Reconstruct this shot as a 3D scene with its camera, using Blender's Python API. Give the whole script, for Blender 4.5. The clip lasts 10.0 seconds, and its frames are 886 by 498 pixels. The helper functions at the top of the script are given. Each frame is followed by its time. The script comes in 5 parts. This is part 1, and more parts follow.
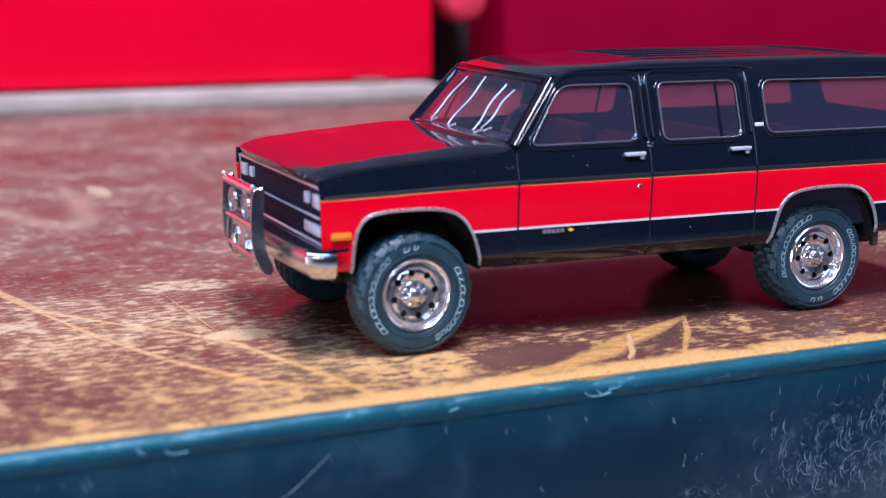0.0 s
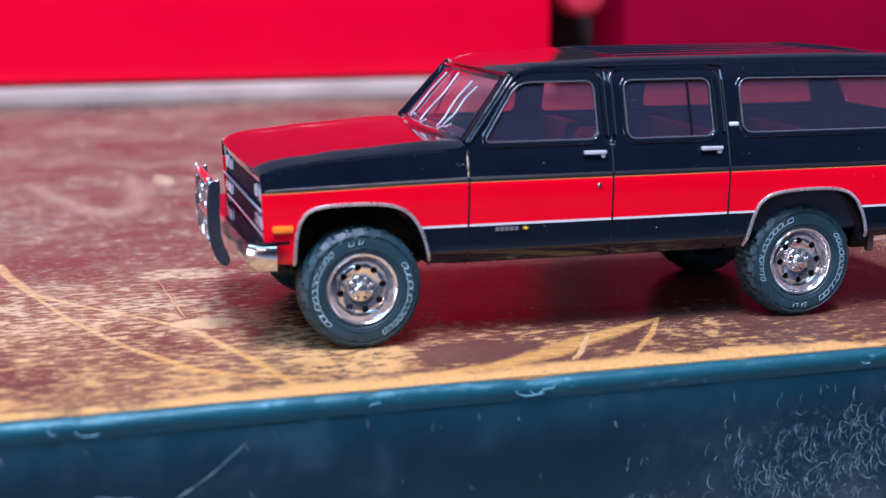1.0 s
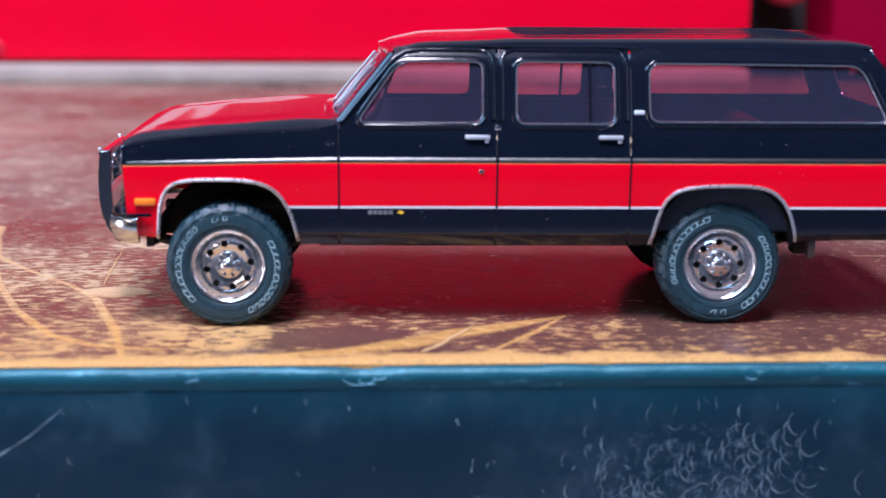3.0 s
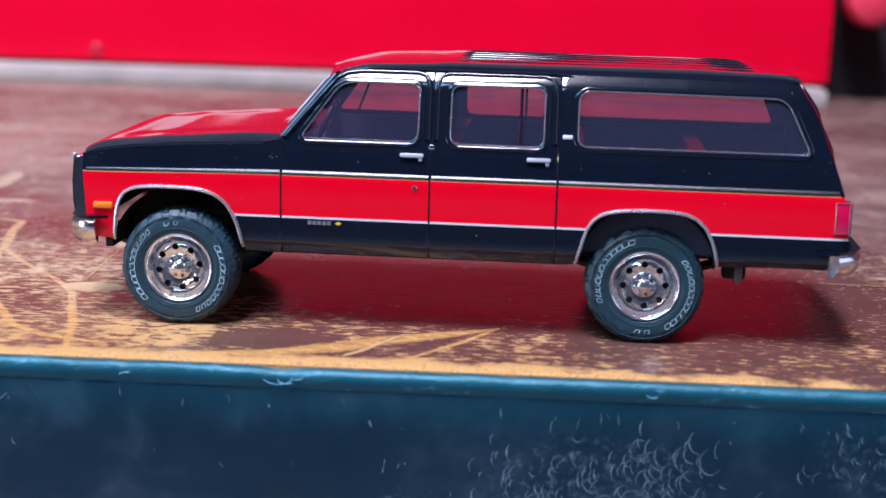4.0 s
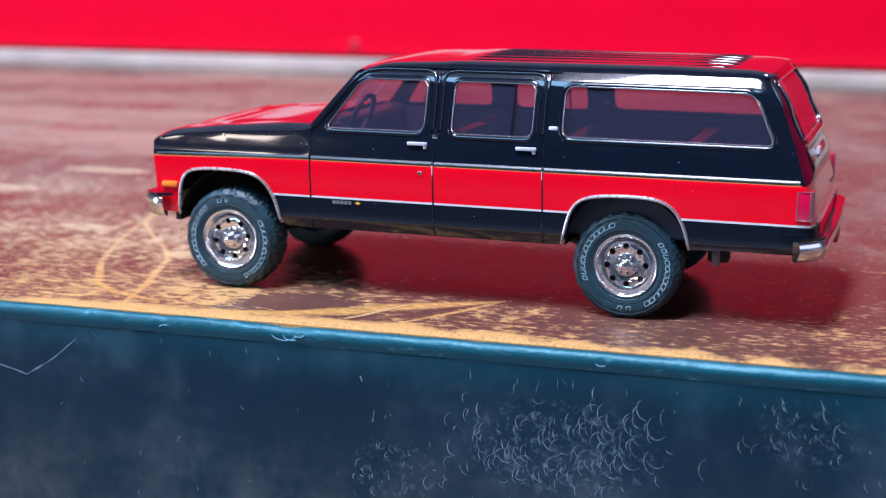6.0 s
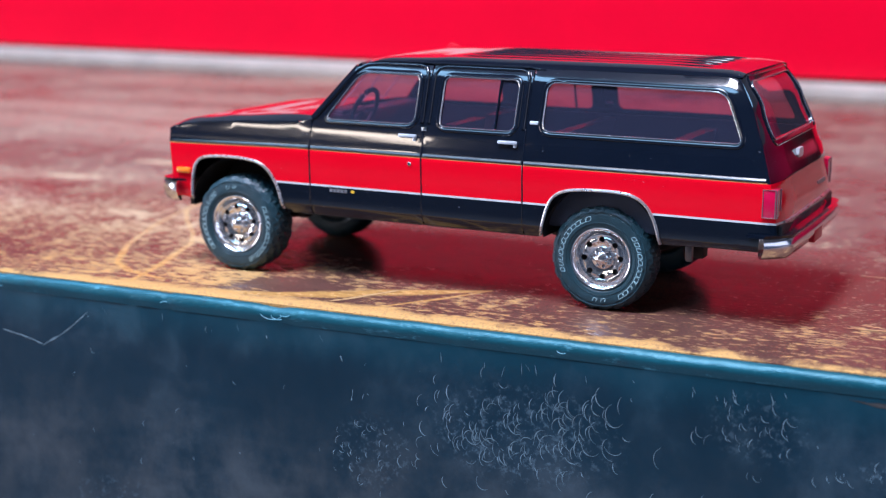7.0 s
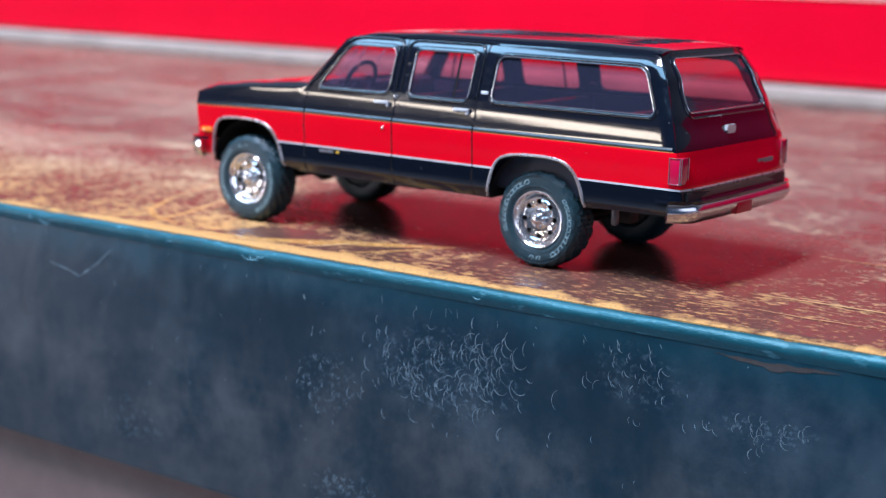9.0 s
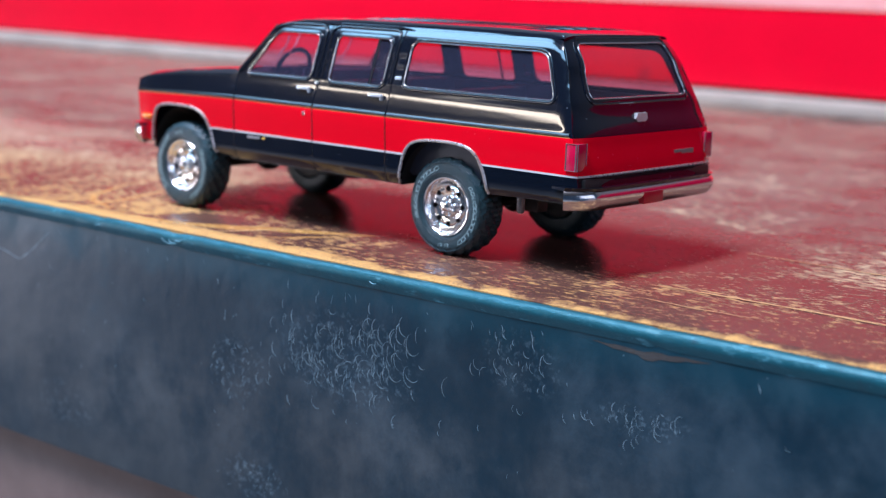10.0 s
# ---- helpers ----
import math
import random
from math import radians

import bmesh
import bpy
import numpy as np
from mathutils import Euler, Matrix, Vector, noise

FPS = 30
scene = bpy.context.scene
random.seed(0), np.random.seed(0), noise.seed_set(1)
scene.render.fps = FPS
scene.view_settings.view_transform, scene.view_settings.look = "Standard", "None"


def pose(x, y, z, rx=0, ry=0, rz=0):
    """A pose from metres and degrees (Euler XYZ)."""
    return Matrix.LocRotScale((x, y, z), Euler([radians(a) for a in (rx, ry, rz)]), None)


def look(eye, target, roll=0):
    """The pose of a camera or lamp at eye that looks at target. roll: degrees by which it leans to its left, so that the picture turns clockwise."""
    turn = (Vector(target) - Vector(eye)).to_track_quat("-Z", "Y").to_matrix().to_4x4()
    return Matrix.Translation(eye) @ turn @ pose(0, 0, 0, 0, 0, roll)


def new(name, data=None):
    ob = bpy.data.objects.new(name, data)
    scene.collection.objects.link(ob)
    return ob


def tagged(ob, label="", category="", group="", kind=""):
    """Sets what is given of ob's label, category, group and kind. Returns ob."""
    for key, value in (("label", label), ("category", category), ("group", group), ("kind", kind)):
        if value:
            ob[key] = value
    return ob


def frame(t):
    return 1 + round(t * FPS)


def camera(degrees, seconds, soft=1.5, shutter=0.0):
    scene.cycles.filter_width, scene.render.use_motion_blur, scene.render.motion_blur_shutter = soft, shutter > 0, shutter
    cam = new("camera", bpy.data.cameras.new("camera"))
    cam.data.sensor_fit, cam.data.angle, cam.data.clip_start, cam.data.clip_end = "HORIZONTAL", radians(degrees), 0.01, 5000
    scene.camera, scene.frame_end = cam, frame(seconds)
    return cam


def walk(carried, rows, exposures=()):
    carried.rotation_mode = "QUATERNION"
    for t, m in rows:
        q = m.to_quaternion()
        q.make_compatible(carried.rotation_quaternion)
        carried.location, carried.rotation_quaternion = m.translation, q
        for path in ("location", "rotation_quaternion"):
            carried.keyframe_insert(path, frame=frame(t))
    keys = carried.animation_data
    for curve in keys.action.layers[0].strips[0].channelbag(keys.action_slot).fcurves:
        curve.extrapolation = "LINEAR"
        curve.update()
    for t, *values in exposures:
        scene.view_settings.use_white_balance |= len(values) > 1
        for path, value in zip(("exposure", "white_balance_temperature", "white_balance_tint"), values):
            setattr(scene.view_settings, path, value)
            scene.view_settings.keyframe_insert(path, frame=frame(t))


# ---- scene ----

K = 1 / 64  # the model car is 1:64; sizes below are in full-size metres of the car, scaled by K

cam = camera(33.30, 10.0, soft=1.25)
PATH = [
    (0, (-3.8701, -9.7263, 2.5878), (-3.0457, -7.9443, 2.2068), 0.22),
    (0.5, (-3.1247, -10.0401, 2.6576), (-2.4250, -8.2077, 2.2665), 0.17),
    (1, (-2.3071, -10.3474, 2.6166), (-1.7345, -8.4715, 2.2254), 0.04),
    (1.5, (-1.5718, -10.2939, 2.6121), (-1.1327, -8.3847, 2.2092), -0.11),
    (2, (-1.0152, -10.3062, 2.7062), (-0.7000, -8.3733, 2.3010), -0.16),
    (2.5, (-0.0835, -10.6037, 2.6303), (0.1238, -8.6574, 2.2191), 0.17),
    (2.7, (0.3176, -10.5618, 2.5305), (0.4891, -8.6119, 2.1199), 0.17),
    (3.8, (2.0423, -10.9519, 2.6438), (1.9936, -8.9934, 2.2414), 1.67),
    (4, (2.3383, -11.1047, 2.7163), (2.2489, -9.1480, 2.3124), 1.65),
    (4.5, (3.1226, -11.4983, 2.8619), (2.9301, -9.5453, 2.4765), 1.56),
    (5, (3.6464, -11.8114, 3.0205), (3.3233, -9.8804, 2.6123), 0.95),
    (5.5, (4.4675, -11.8821, 2.9387), (4.0105, -9.9815, 2.5161), 0.30),
    (6, (5.2462, -11.8213, 2.9195), (4.6612, -9.9564, 2.4953), 0.00),
    (6.2, (5.5561, -11.7998, 2.8956), (4.9315, -9.9472, 2.4739), -0.09),
    (7.3, (7.1063, -11.7143, 2.7858), (6.2504, -9.9520, 2.3836), 0.55),
    (7.5, (7.3979, -11.6765, 2.8311), (6.4956, -9.9388, 2.4234), 0.40),
    (8, (8.2159, -12.0673, 2.8630), (7.2314, -10.3714, 2.4699), 0.93),
    (8.5, (8.9891, -11.9579, 2.7162), (7.9331, -10.3032, 2.3329), 1.28),
    (9, (9.6453, -11.5409, 2.5156), (8.5282, -9.9260, 2.1361), 1.62),
    (9.5, (10.2966, -10.9992, 2.4481), (9.1199, -9.4250, 2.0776), 1.91),
    (10, (10.8993, -10.4973, 2.2394), (9.6694, -8.9602, 1.8866), 2.19),
]
walk(cam, [(t, look(Vector(eye) * K, Vector(target) * K, roll)) for t, eye, target, roll in PATH], [(0.0, 0.0, 5550, 31), (2.5, -0.02, 5550, 29), (4.8, -0.08, 5460, 28), (6.0, 0.04, 5450, 24), (7.5, 0.07, 5480, 21), (10.0, 0.07, 5550, 19)])
cam.data.dof.use_dof, cam.data.dof.focus_distance, cam.data.dof.aperture_fstop = True, 11.2 * K, 30.0

# ---- light ----
world = bpy.data.worlds.new("room_air")
scene.world = world
world.use_nodes = True
world.node_tree.nodes["Background"].inputs[0].default_value = (0.75, 0.85, 1.0, 1)
world.node_tree.nodes["Background"].inputs[1].default_value = 0.05


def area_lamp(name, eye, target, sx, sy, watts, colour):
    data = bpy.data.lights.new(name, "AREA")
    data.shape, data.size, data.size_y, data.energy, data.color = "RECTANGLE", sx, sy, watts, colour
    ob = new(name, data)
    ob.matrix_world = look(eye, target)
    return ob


area_lamp("ceiling_tube_lamp", (-0.10, -0.47, 1.12), (0.03, 0.0, 0.0), 0.22, 0.42, 27, (1.0, 0.95, 0.92))
# unseen cool fill lamp added overhead for blue highlights on the paint
area_lamp("cool_fill_lamp", (-0.74, -0.57, 1.22), (-0.12, -0.05, 0.0), 1.80, 0.46, 29, (0.45, 0.80, 1.0))
# fill lamp added out of view to brighten the tailgate
area_lamp("east_fill_lamp", (1.46, -0.35, 0.42), (0.0, -0.35, 0.20), 1.2, 0.9, 3.6, (0.95, 0.96, 1.0))
area_lamp("workshop_lamp", (-1.45, -1.80, 0.80), (0.0, 0.0, 0.0), 0.9, 0.07, 5.0, (1.0, 0.82, 0.56))
# fill lamp added out of view for sheen on the bench face
area_lamp("west_fill_lamp", (-2.55, -1.25, -0.10), (0.0, -0.9, -0.05), 0.36, 1.0, 18, (1.0, 0.94, 0.88))


# ---- materials ----
def material(name):
    m = bpy.data.materials.new(name)
    m.use_nodes = True
    t = m.node_tree
    return m, t, t.nodes["Principled BSDF"]


def nd(t, kind, **sets):
    n = t.nodes.new(kind)
    for key, value in sets.items():
        n.inputs[key.replace("_", " ")].default_value = value
    return n


def calc(t, op, a, b=0.0, c=None):
    n = t.nodes.new("ShaderNodeMath")
    n.operation = op
    for i, v in enumerate((a, b, c)):
        if v is None:
            continue
        if isinstance(v, (int, float)):
            n.inputs[i].default_value = v
        else:
            t.links.new(v, n.inputs[i])
    return n.outputs[0]


def mixed(t, fac, a, b):
    n = t.nodes.new("ShaderNodeMix")
    n.data_type = "RGBA"
    for sock, v in ((n.inputs[0], fac), (n.inputs[6], a), (n.inputs[7], b)):
        if isinstance(v, (int, float)):
            sock.default_value = v
        elif isinstance(v, tuple):
            sock.default_value = (*v, 1)
        else:
            t.links.new(v, sock)
    return n.outputs[2]


def place(t, scale=64.0):
    """Position in the world, in the car's full-size metres."""
    g = t.nodes.new("ShaderNodeNewGeometry")
    n = t.nodes.new("ShaderNodeVectorMath")
    n.operation = "SCALE"
    n.inputs[3].default_value = scale
    t.links.new(g.outputs["Position"], n.inputs[0])
    return n.outputs[0]


def own_place(t, scale=64.0):
    """Position on the car itself, in its full-size metres."""
    g = t.nodes.new("ShaderNodeTexCoord")
    n = t.nodes.new("ShaderNodeVectorMath")
    n.operation = "SCALE"
    n.inputs[3].default_value = scale
    t.links.new(g.outputs["Object"], n.inputs[0])
    return n.outputs[0]


def noisy(t, vec, scale, detail=4.0, rough=0.55, kind="ShaderNodeTexNoise"):
    n = t.nodes.new(kind)
    n.inputs["Scale"].default_value = scale
    if "Detail" in n.inputs:
        n.inputs["Detail"].default_value = detail
        n.inputs["Roughness"].default_value = rough
    t.links.new(vec, n.inputs["Vector"])
    return n.outputs[0]


def ramp(t, fac, lo, hi):
    n = t.nodes.new("ShaderNodeMapRange")
    n.interpolation_type = "SMOOTHSTEP"
    n.inputs[1].default_value, n.inputs[2].default_value = lo, hi
    t.links.new(fac, n.inputs[0])
    return n.outputs[0]


def bumped(t, p, height, strength, distance):
    b = t.nodes.new("ShaderNodeBump")
    b.inputs["Strength"].default_value, b.inputs["Distance"].default_value = strength, distance
    t.links.new(height, b.inputs["Height"])
    t.links.new(b.outputs[0], p.inputs["Normal"])


def simple(name, colour, rough, metal=0.0, vary=0.25, scale=6.0, bump=0.15, coat=0.0):
    m, t, p = material(name)
    v = place(t)
    n = noisy(t, v, scale, 5)
    dark = tuple(c * (1 - vary) for c in colour)
    light = tuple(min(1, c * (1 + vary)) for c in colour)
    t.links.new(mixed(t, n, dark, light), p.inputs["Base Color"])
    t.links.new(calc(t, "MULTIPLY_ADD", noisy(t, v, scale * 3.1, 3), 0.3 * rough, 0.85 * rough), p.inputs["Roughness"])
    p.inputs["Metallic"].default_value = metal
    p.inputs["Coat Weight"].default_value = coat
    p.inputs["Coat Roughness"].default_value = 0.04
    if bump:
        bumped(t, p, noisy(t, v, scale * 9, 3), bump, 0.0002)
    return m


def car_paint():
    """Black over red over black, with a silver and an orange pinstripe."""
    m, t, p = material("two_tone_car_paint")
    v = own_place(t)
    sep = t.nodes.new("ShaderNodeSeparateXYZ")
    t.links.new(v, sep.inputs[0])
    x, z = sep.outputs[0], sep.outputs[2]
    nose = calc(t, "MULTIPLY", ramp(t, calc(t, "MULTIPLY", x, -1.0), -0.7, 0.8), 0.026)
    zs = calc(t, "ADD", z, nose)
    below = calc(t, "LESS_THAN", zs, 1.083)
    front = calc(t, "LESS_THAN", x, 0.0)
    above = calc(t, "MAXIMUM", calc(t, "GREATER_THAN", z, 0.792), front)
    red = calc(t, "MULTIPLY", below, above)
    n = noisy(t, v, 2.0, 3)
    black = mixed(t, n, (0.002, 0.0045, 0.010), (0.005, 0.008, 0.016))
    col = mixed(t, red, black, mixed(t, n, (0.74, 0.0, 0.010), (0.80, 0.002, 0.014)))
    silver = calc(t, "MULTIPLY", calc(t, "COMPARE", z, 0.789, 0.008), calc(t, "SUBTRACT", 1.0, front))
    col = mixed(t, silver, col, (0.62, 0.62, 0.64))
    orange = calc(t, "MULTIPLY", calc(t, "COMPARE", zs, 1.086, 0.004), calc(t, "LESS_THAN", x, 4.57))
    col = mixed(t, orange, col, (0.58, 0.27, 0.10))
    speck = ramp(t, noisy(t, v, 60.0, 2, 0.5), 0.75, 0.79)
    col = mixed(t, calc(t, "MULTIPLY", speck, 0.4), col, (0.7, 0.74, 0.8))
    dust = ramp(t, noisy(t, v, 14.0, 6, 0.7), 0.66, 0.74)
    col = mixed(t, calc(t, "MULTIPLY", dust, 0.06), col, (0.6, 0.6, 0.6))
    t.links.new(col, p.inputs["Base Color"])
    t.links.new(calc(t, "MULTIPLY_ADD", noisy(t, v, 5.0, 4), 0.08, 0.10), p.inputs["Roughness"])
    p.inputs["Coat Weight"].default_value = 1.0
    p.inputs["Coat IOR"].default_value = 1.48
    p.inputs["Specular IOR Level"].default_value = 0.15
    p.inputs["Coat Roughness"].default_value = 0.03
    bumped(t, p, noisy(t, v, 9.0, 2), 0.06, 0.0002)
    return m


def spot(t, x, y, cx, cy, rx, ry, stir):
    """1 inside a ragged oval on the bench top, 0 outside."""
    ex = calc(t, "POWER", calc(t, "ABSOLUTE", calc(t, "MULTIPLY_ADD", x, 1 / rx, -cx / rx)), 2.0)
    ey = calc(t, "POWER", calc(t, "ABSOLUTE", calc(t, "MULTIPLY_ADD", y, 1 / ry, -cy / ry)), 2.0)
    return ramp(t, calc(t, "ADD", calc(t, "ADD", ex, ey), stir), 1.35, 0.55)


def streak(t, flat, path, widths):
    """Distance from a polyline on the bench top, in half-widths."""
    best = None
    for (a, b), (w0, w1) in zip(zip(path, path[1:]), zip(widths, widths[1:])):
        d = Vector((b[0] - a[0], b[1] - a[1], 0))
        rel = t.nodes.new("ShaderNodeVectorMath")
        rel.operation = "SUBTRACT"
        rel.inputs[1].default_value = (a[0], a[1], 0)
        t.links.new(flat, rel.inputs[0])
        dot = t.nodes.new("ShaderNodeVectorMath")
        dot.operation = "DOT_PRODUCT"
        dot.inputs[1].default_value = d / d.length_squared
        t.links.new(rel.outputs[0], dot.inputs[0])
        h = calc(t, "MINIMUM", calc(t, "MAXIMUM", dot.outputs["Value"], 0.0), 1.0)
        back = t.nodes.new("ShaderNodeVectorMath")
        back.operation = "SCALE"
        back.inputs[0].default_value = d
        t.links.new(h, back.inputs[3])
        off = t.nodes.new("ShaderNodeVectorMath")
        off.operation = "DISTANCE"
        t.links.new(rel.outputs[0], off.inputs[0])
        t.links.new(back.outputs[0], off.inputs[1])
        ratio = calc(t, "DIVIDE", off.outputs["Value"], calc(t, "MULTIPLY_ADD", h, (w1 - w0) / 2, w0 / 2))
        best = ratio if best is None else calc(t, "MINIMUM", best, ratio)
    return best


# large gouges through the lacquer: their lines and widths
GOUGES = (
    ([(-2.60, 2.73), (-2.32, 2.61), (-2.26, 2.14), (-2.07, 1.37), (-1.72, 0.85), (-1.29, 0.31), (-1.02, -0.13), (-0.73, -1.08), (-0.60, -1.68)], [0.03, 0.09, 0.10, 0.085, 0.04, 0.04, 0.07, 0.06, 0.045]),
    ([(-2.07, 1.30), (-1.84, 0.43), (-1.53, -0.42), (-1.15, -1.13), (-0.84, -1.38), (-0.39, -1.52)], [0.035, 0.05, 0.065, 0.075, 0.07, 0.06]),
    ([(0.28, -1.68), (0.74, -1.59), (1.16, -1.40), (1.49, -1.17), (1.94, -0.92), (2.28, -0.73)], [0.08, 0.15, 0.24, 0.22, 0.14, 0.04]),
    ([(2.28, -0.71), (2.05, -1.11), (1.64, -1.67)], [0.03, 0.05, 0.035]),
)


# a fuzzy looped rub further in
FAR_RUB = ([(-1.95, 7.20), (-1.70, 6.20), (-1.44, 5.25), (-1.18, 4.89), (-0.90, 5.30), (-0.79, 6.30), (-0.75, 7.60)], [0.12, 0.24, 0.30, 0.30, 0.28, 0.26, 0.10])


def board_paint():
    """Worn maroon lacquer over orange primer and pale wood."""
    m, t, p = material("worn_maroon_lacquer")
    v = place(t)
    sep = t.nodes.new("ShaderNodeSeparateXYZ")
    t.links.new(v, sep.inputs[0])
    x, y = sep.outputs[0], sep.outputs[1]
    big = noisy(t, v, 0.55, 3)
    mid = noisy(t, v, 2.2, 4, 0.6)
    # the lacquer flakes along the length of the board
    grain = t.nodes.new("ShaderNodeMapping")
    grain.inputs["Scale"].default_value = (0.5, 1.0, 1.0)
    t.links.new(v, grain.inputs["Vector"])
    fine = noisy(t, grain.outputs[0], 15.0, 6, 0.66)
    tiny = noisy(t, v, 44.0, 4, 0.7)
    maroon = mixed(t, mid, (0.058, 0.026, 0.021), (0.112, 0.050, 0.040))
    maroon = mixed(t, calc(t, "MULTIPLY", ramp(t, tiny, 0.45, 0.7), 0.4), maroon, (0.19, 0.085, 0.06))
    gold = mixed(t, ramp(t, y, -1.7, 1.2), (0.53, 0.30, 0.10), mixed(t, mid, (0.44, 0.30, 0.17), (0.58, 0.44, 0.27)))
    # flecks where the lacquer is rubbed through, denser in patches and ahead of the car
    left = ramp(t, calc(t, "MULTIPLY", x, -1.0), -1.2, 1.5)
    level = calc(t, "ADD", calc(t, "MULTIPLY_ADD", big, 0.34, calc(t, "MULTIPLY", mid, 0.22)), calc(t, "MULTIPLY", calc(t, "MULTIPLY", left, ramp(t, calc(t, "MULTIPLY", y, -1.0), -2.5, 0.5)), 0.06))
    # the car's shadow put into the colour: flecks thinned beneath it
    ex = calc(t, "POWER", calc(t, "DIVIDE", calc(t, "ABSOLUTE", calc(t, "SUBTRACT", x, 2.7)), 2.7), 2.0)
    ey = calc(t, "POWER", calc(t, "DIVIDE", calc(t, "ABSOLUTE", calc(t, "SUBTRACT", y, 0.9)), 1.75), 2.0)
    shade_patch = ramp(t, calc(t, "ADD", calc(t, "ADD", ex, ey), calc(t, "MULTIPLY", mid, 0.5)), 1.5, 0.9)
    level = calc(t, "SUBTRACT", level, calc(t, "MULTIPLY", shade_patch, 0.16))
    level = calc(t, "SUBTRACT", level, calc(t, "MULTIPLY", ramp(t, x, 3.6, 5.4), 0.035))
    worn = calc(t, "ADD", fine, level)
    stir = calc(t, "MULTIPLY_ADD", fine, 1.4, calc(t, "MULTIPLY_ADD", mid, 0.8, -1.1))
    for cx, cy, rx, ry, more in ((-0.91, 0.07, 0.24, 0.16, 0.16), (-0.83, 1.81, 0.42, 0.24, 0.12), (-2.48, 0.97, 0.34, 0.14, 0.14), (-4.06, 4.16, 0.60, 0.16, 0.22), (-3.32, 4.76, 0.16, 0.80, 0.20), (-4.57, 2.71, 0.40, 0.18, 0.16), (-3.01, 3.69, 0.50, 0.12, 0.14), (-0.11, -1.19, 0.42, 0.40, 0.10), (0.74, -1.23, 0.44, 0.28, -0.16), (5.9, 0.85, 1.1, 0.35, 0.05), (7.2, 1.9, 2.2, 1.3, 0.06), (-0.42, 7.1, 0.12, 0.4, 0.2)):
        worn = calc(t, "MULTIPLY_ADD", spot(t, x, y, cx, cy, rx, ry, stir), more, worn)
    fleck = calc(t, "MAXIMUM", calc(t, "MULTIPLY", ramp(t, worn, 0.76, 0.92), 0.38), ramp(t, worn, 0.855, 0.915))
    # fine bright specks behind and ahead of the car
    speck = calc(t, "MULTIPLY", ramp(t, noisy(t, grain.outputs[0], 21.0, 3, 0.6), 0.62, 0.68), calc(t, "MAXIMUM", ramp(t, x, 3.6, 5.2), ramp(t, calc(t, "MULTIPLY", x, -1.0), 0.0, 1.5)))
    fleck = calc(t, "MAXIMUM", fleck, calc(t, "MULTIPLY", speck, 0.75))
    # rubbed edge along the front
    rub = calc(t, "ADD", calc(t, "MULTIPLY_ADD", mid, 0.42, calc(t, "MULTIPLY", fine, 0.22)), calc(t, "MULTIPLY", y, -1.0))
    rub = calc(t, "SUBTRACT", rub, calc(t, "MULTIPLY", ramp(t, x, 1.8, 4.5), 0.13))
    rub = calc(t, "SUBTRACT", rub, calc(t, "MULTIPLY", ramp(t, calc(t, "MULTIPLY", x, -1.0), 0.6, 2.0), 0.12))
    edge = ramp(t, calc(t, "MULTIPLY_ADD", spot(t, x, y, 0.76, -1.21, 0.50, 0.34, stir), -0.25, rub), 1.90, 2.02)
    flat = t.nodes.new("ShaderNodeCombineXYZ")
    t.links.new(x, flat.inputs[0])
    t.links.new(y, flat.inputs[1])
    gouge = None
    for path, widths in GOUGES:
        r = streak(t, flat.outputs[0], path, widths)
        gouge = r if gouge is None else calc(t, "MINIMUM", gouge, r)
    gouge = ramp(t, calc(t, "ADD", gouge, calc(t, "MULTIPLY", stir, 1.7)), 1.2, 0.6)
    gouge = calc(t, "MULTIPLY", gouge, calc(t, "MULTIPLY_ADD", ramp(t, fine, 0.36, 0.52), 0.4, 0.6))
    gone = calc(t, "MAXIMUM", fleck, edge)
    gone = calc(t, "MULTIPLY", gone, calc(t, "MULTIPLY_ADD", ramp(t, tiny, 0.30, 0.55), 0.6, 0.4))
    bare = calc(t, "MULTIPLY", calc(t, "MULTIPLY", left, ramp(t, calc(t, "MULTIPLY", y, -1.0), -4.0, 0.5)), ramp(t, calc(t, "ADD", big, calc(t, "MULTIPLY", fine, 0.5)), 0.56, 0.86))
    maroon = mixed(t, calc(t, "MULTIPLY", bare, 0.6), maroon, (0.27, 0.165, 0.085))
    col = mixed(t, gone, maroon, gold)
    col = mixed(t, calc(t, "MULTIPLY", gouge, 0.80), col, mixed(t, ramp(t, y, -1.1, 0.0), mixed(t, fine, (0.46, 0.24, 0.06), (0.58, 0.33, 0.10)), mixed(t, mid, (0.46, 0.29, 0.11), (0.60, 0.42, 0.20))))
    far = ramp(t, calc(t, "MULTIPLY_ADD", stir, 2.4, streak(t, flat.outputs[0], *FAR_RUB)), 1.8, 0.0)
    col = mixed(t, calc(t, "MULTIPLY", far, 0.42), col, (0.44, 0.32, 0.20))
    # bleached bands across the far corner
    lean = t.nodes.new("ShaderNodeMapping")
    lean.inputs["Rotation"].default_value = (0, 0, 0.35)
    lean.inputs["Scale"].default_value = (0.16, 1.0, 1.0)
    t.links.new(v, lean.inputs["Vector"])
    band = ramp(t, noisy(t, lean.outputs[0], 0.42, 5, 0.6), 0.46, 0.62)
    corner = calc(t, "MULTIPLY", ramp(t, calc(t, "MULTIPLY", x, -1.0), 1.5, 4.5), ramp(t, y, -0.5, 2.0))
    col = mixed(t, calc(t, "MULTIPLY", calc(t, "MULTIPLY", band, corner), calc(t, "MULTIPLY_ADD", ramp(t, fine, 0.35, 0.6), 0.35, 0.30)), col, (0.45, 0.33, 0.23))
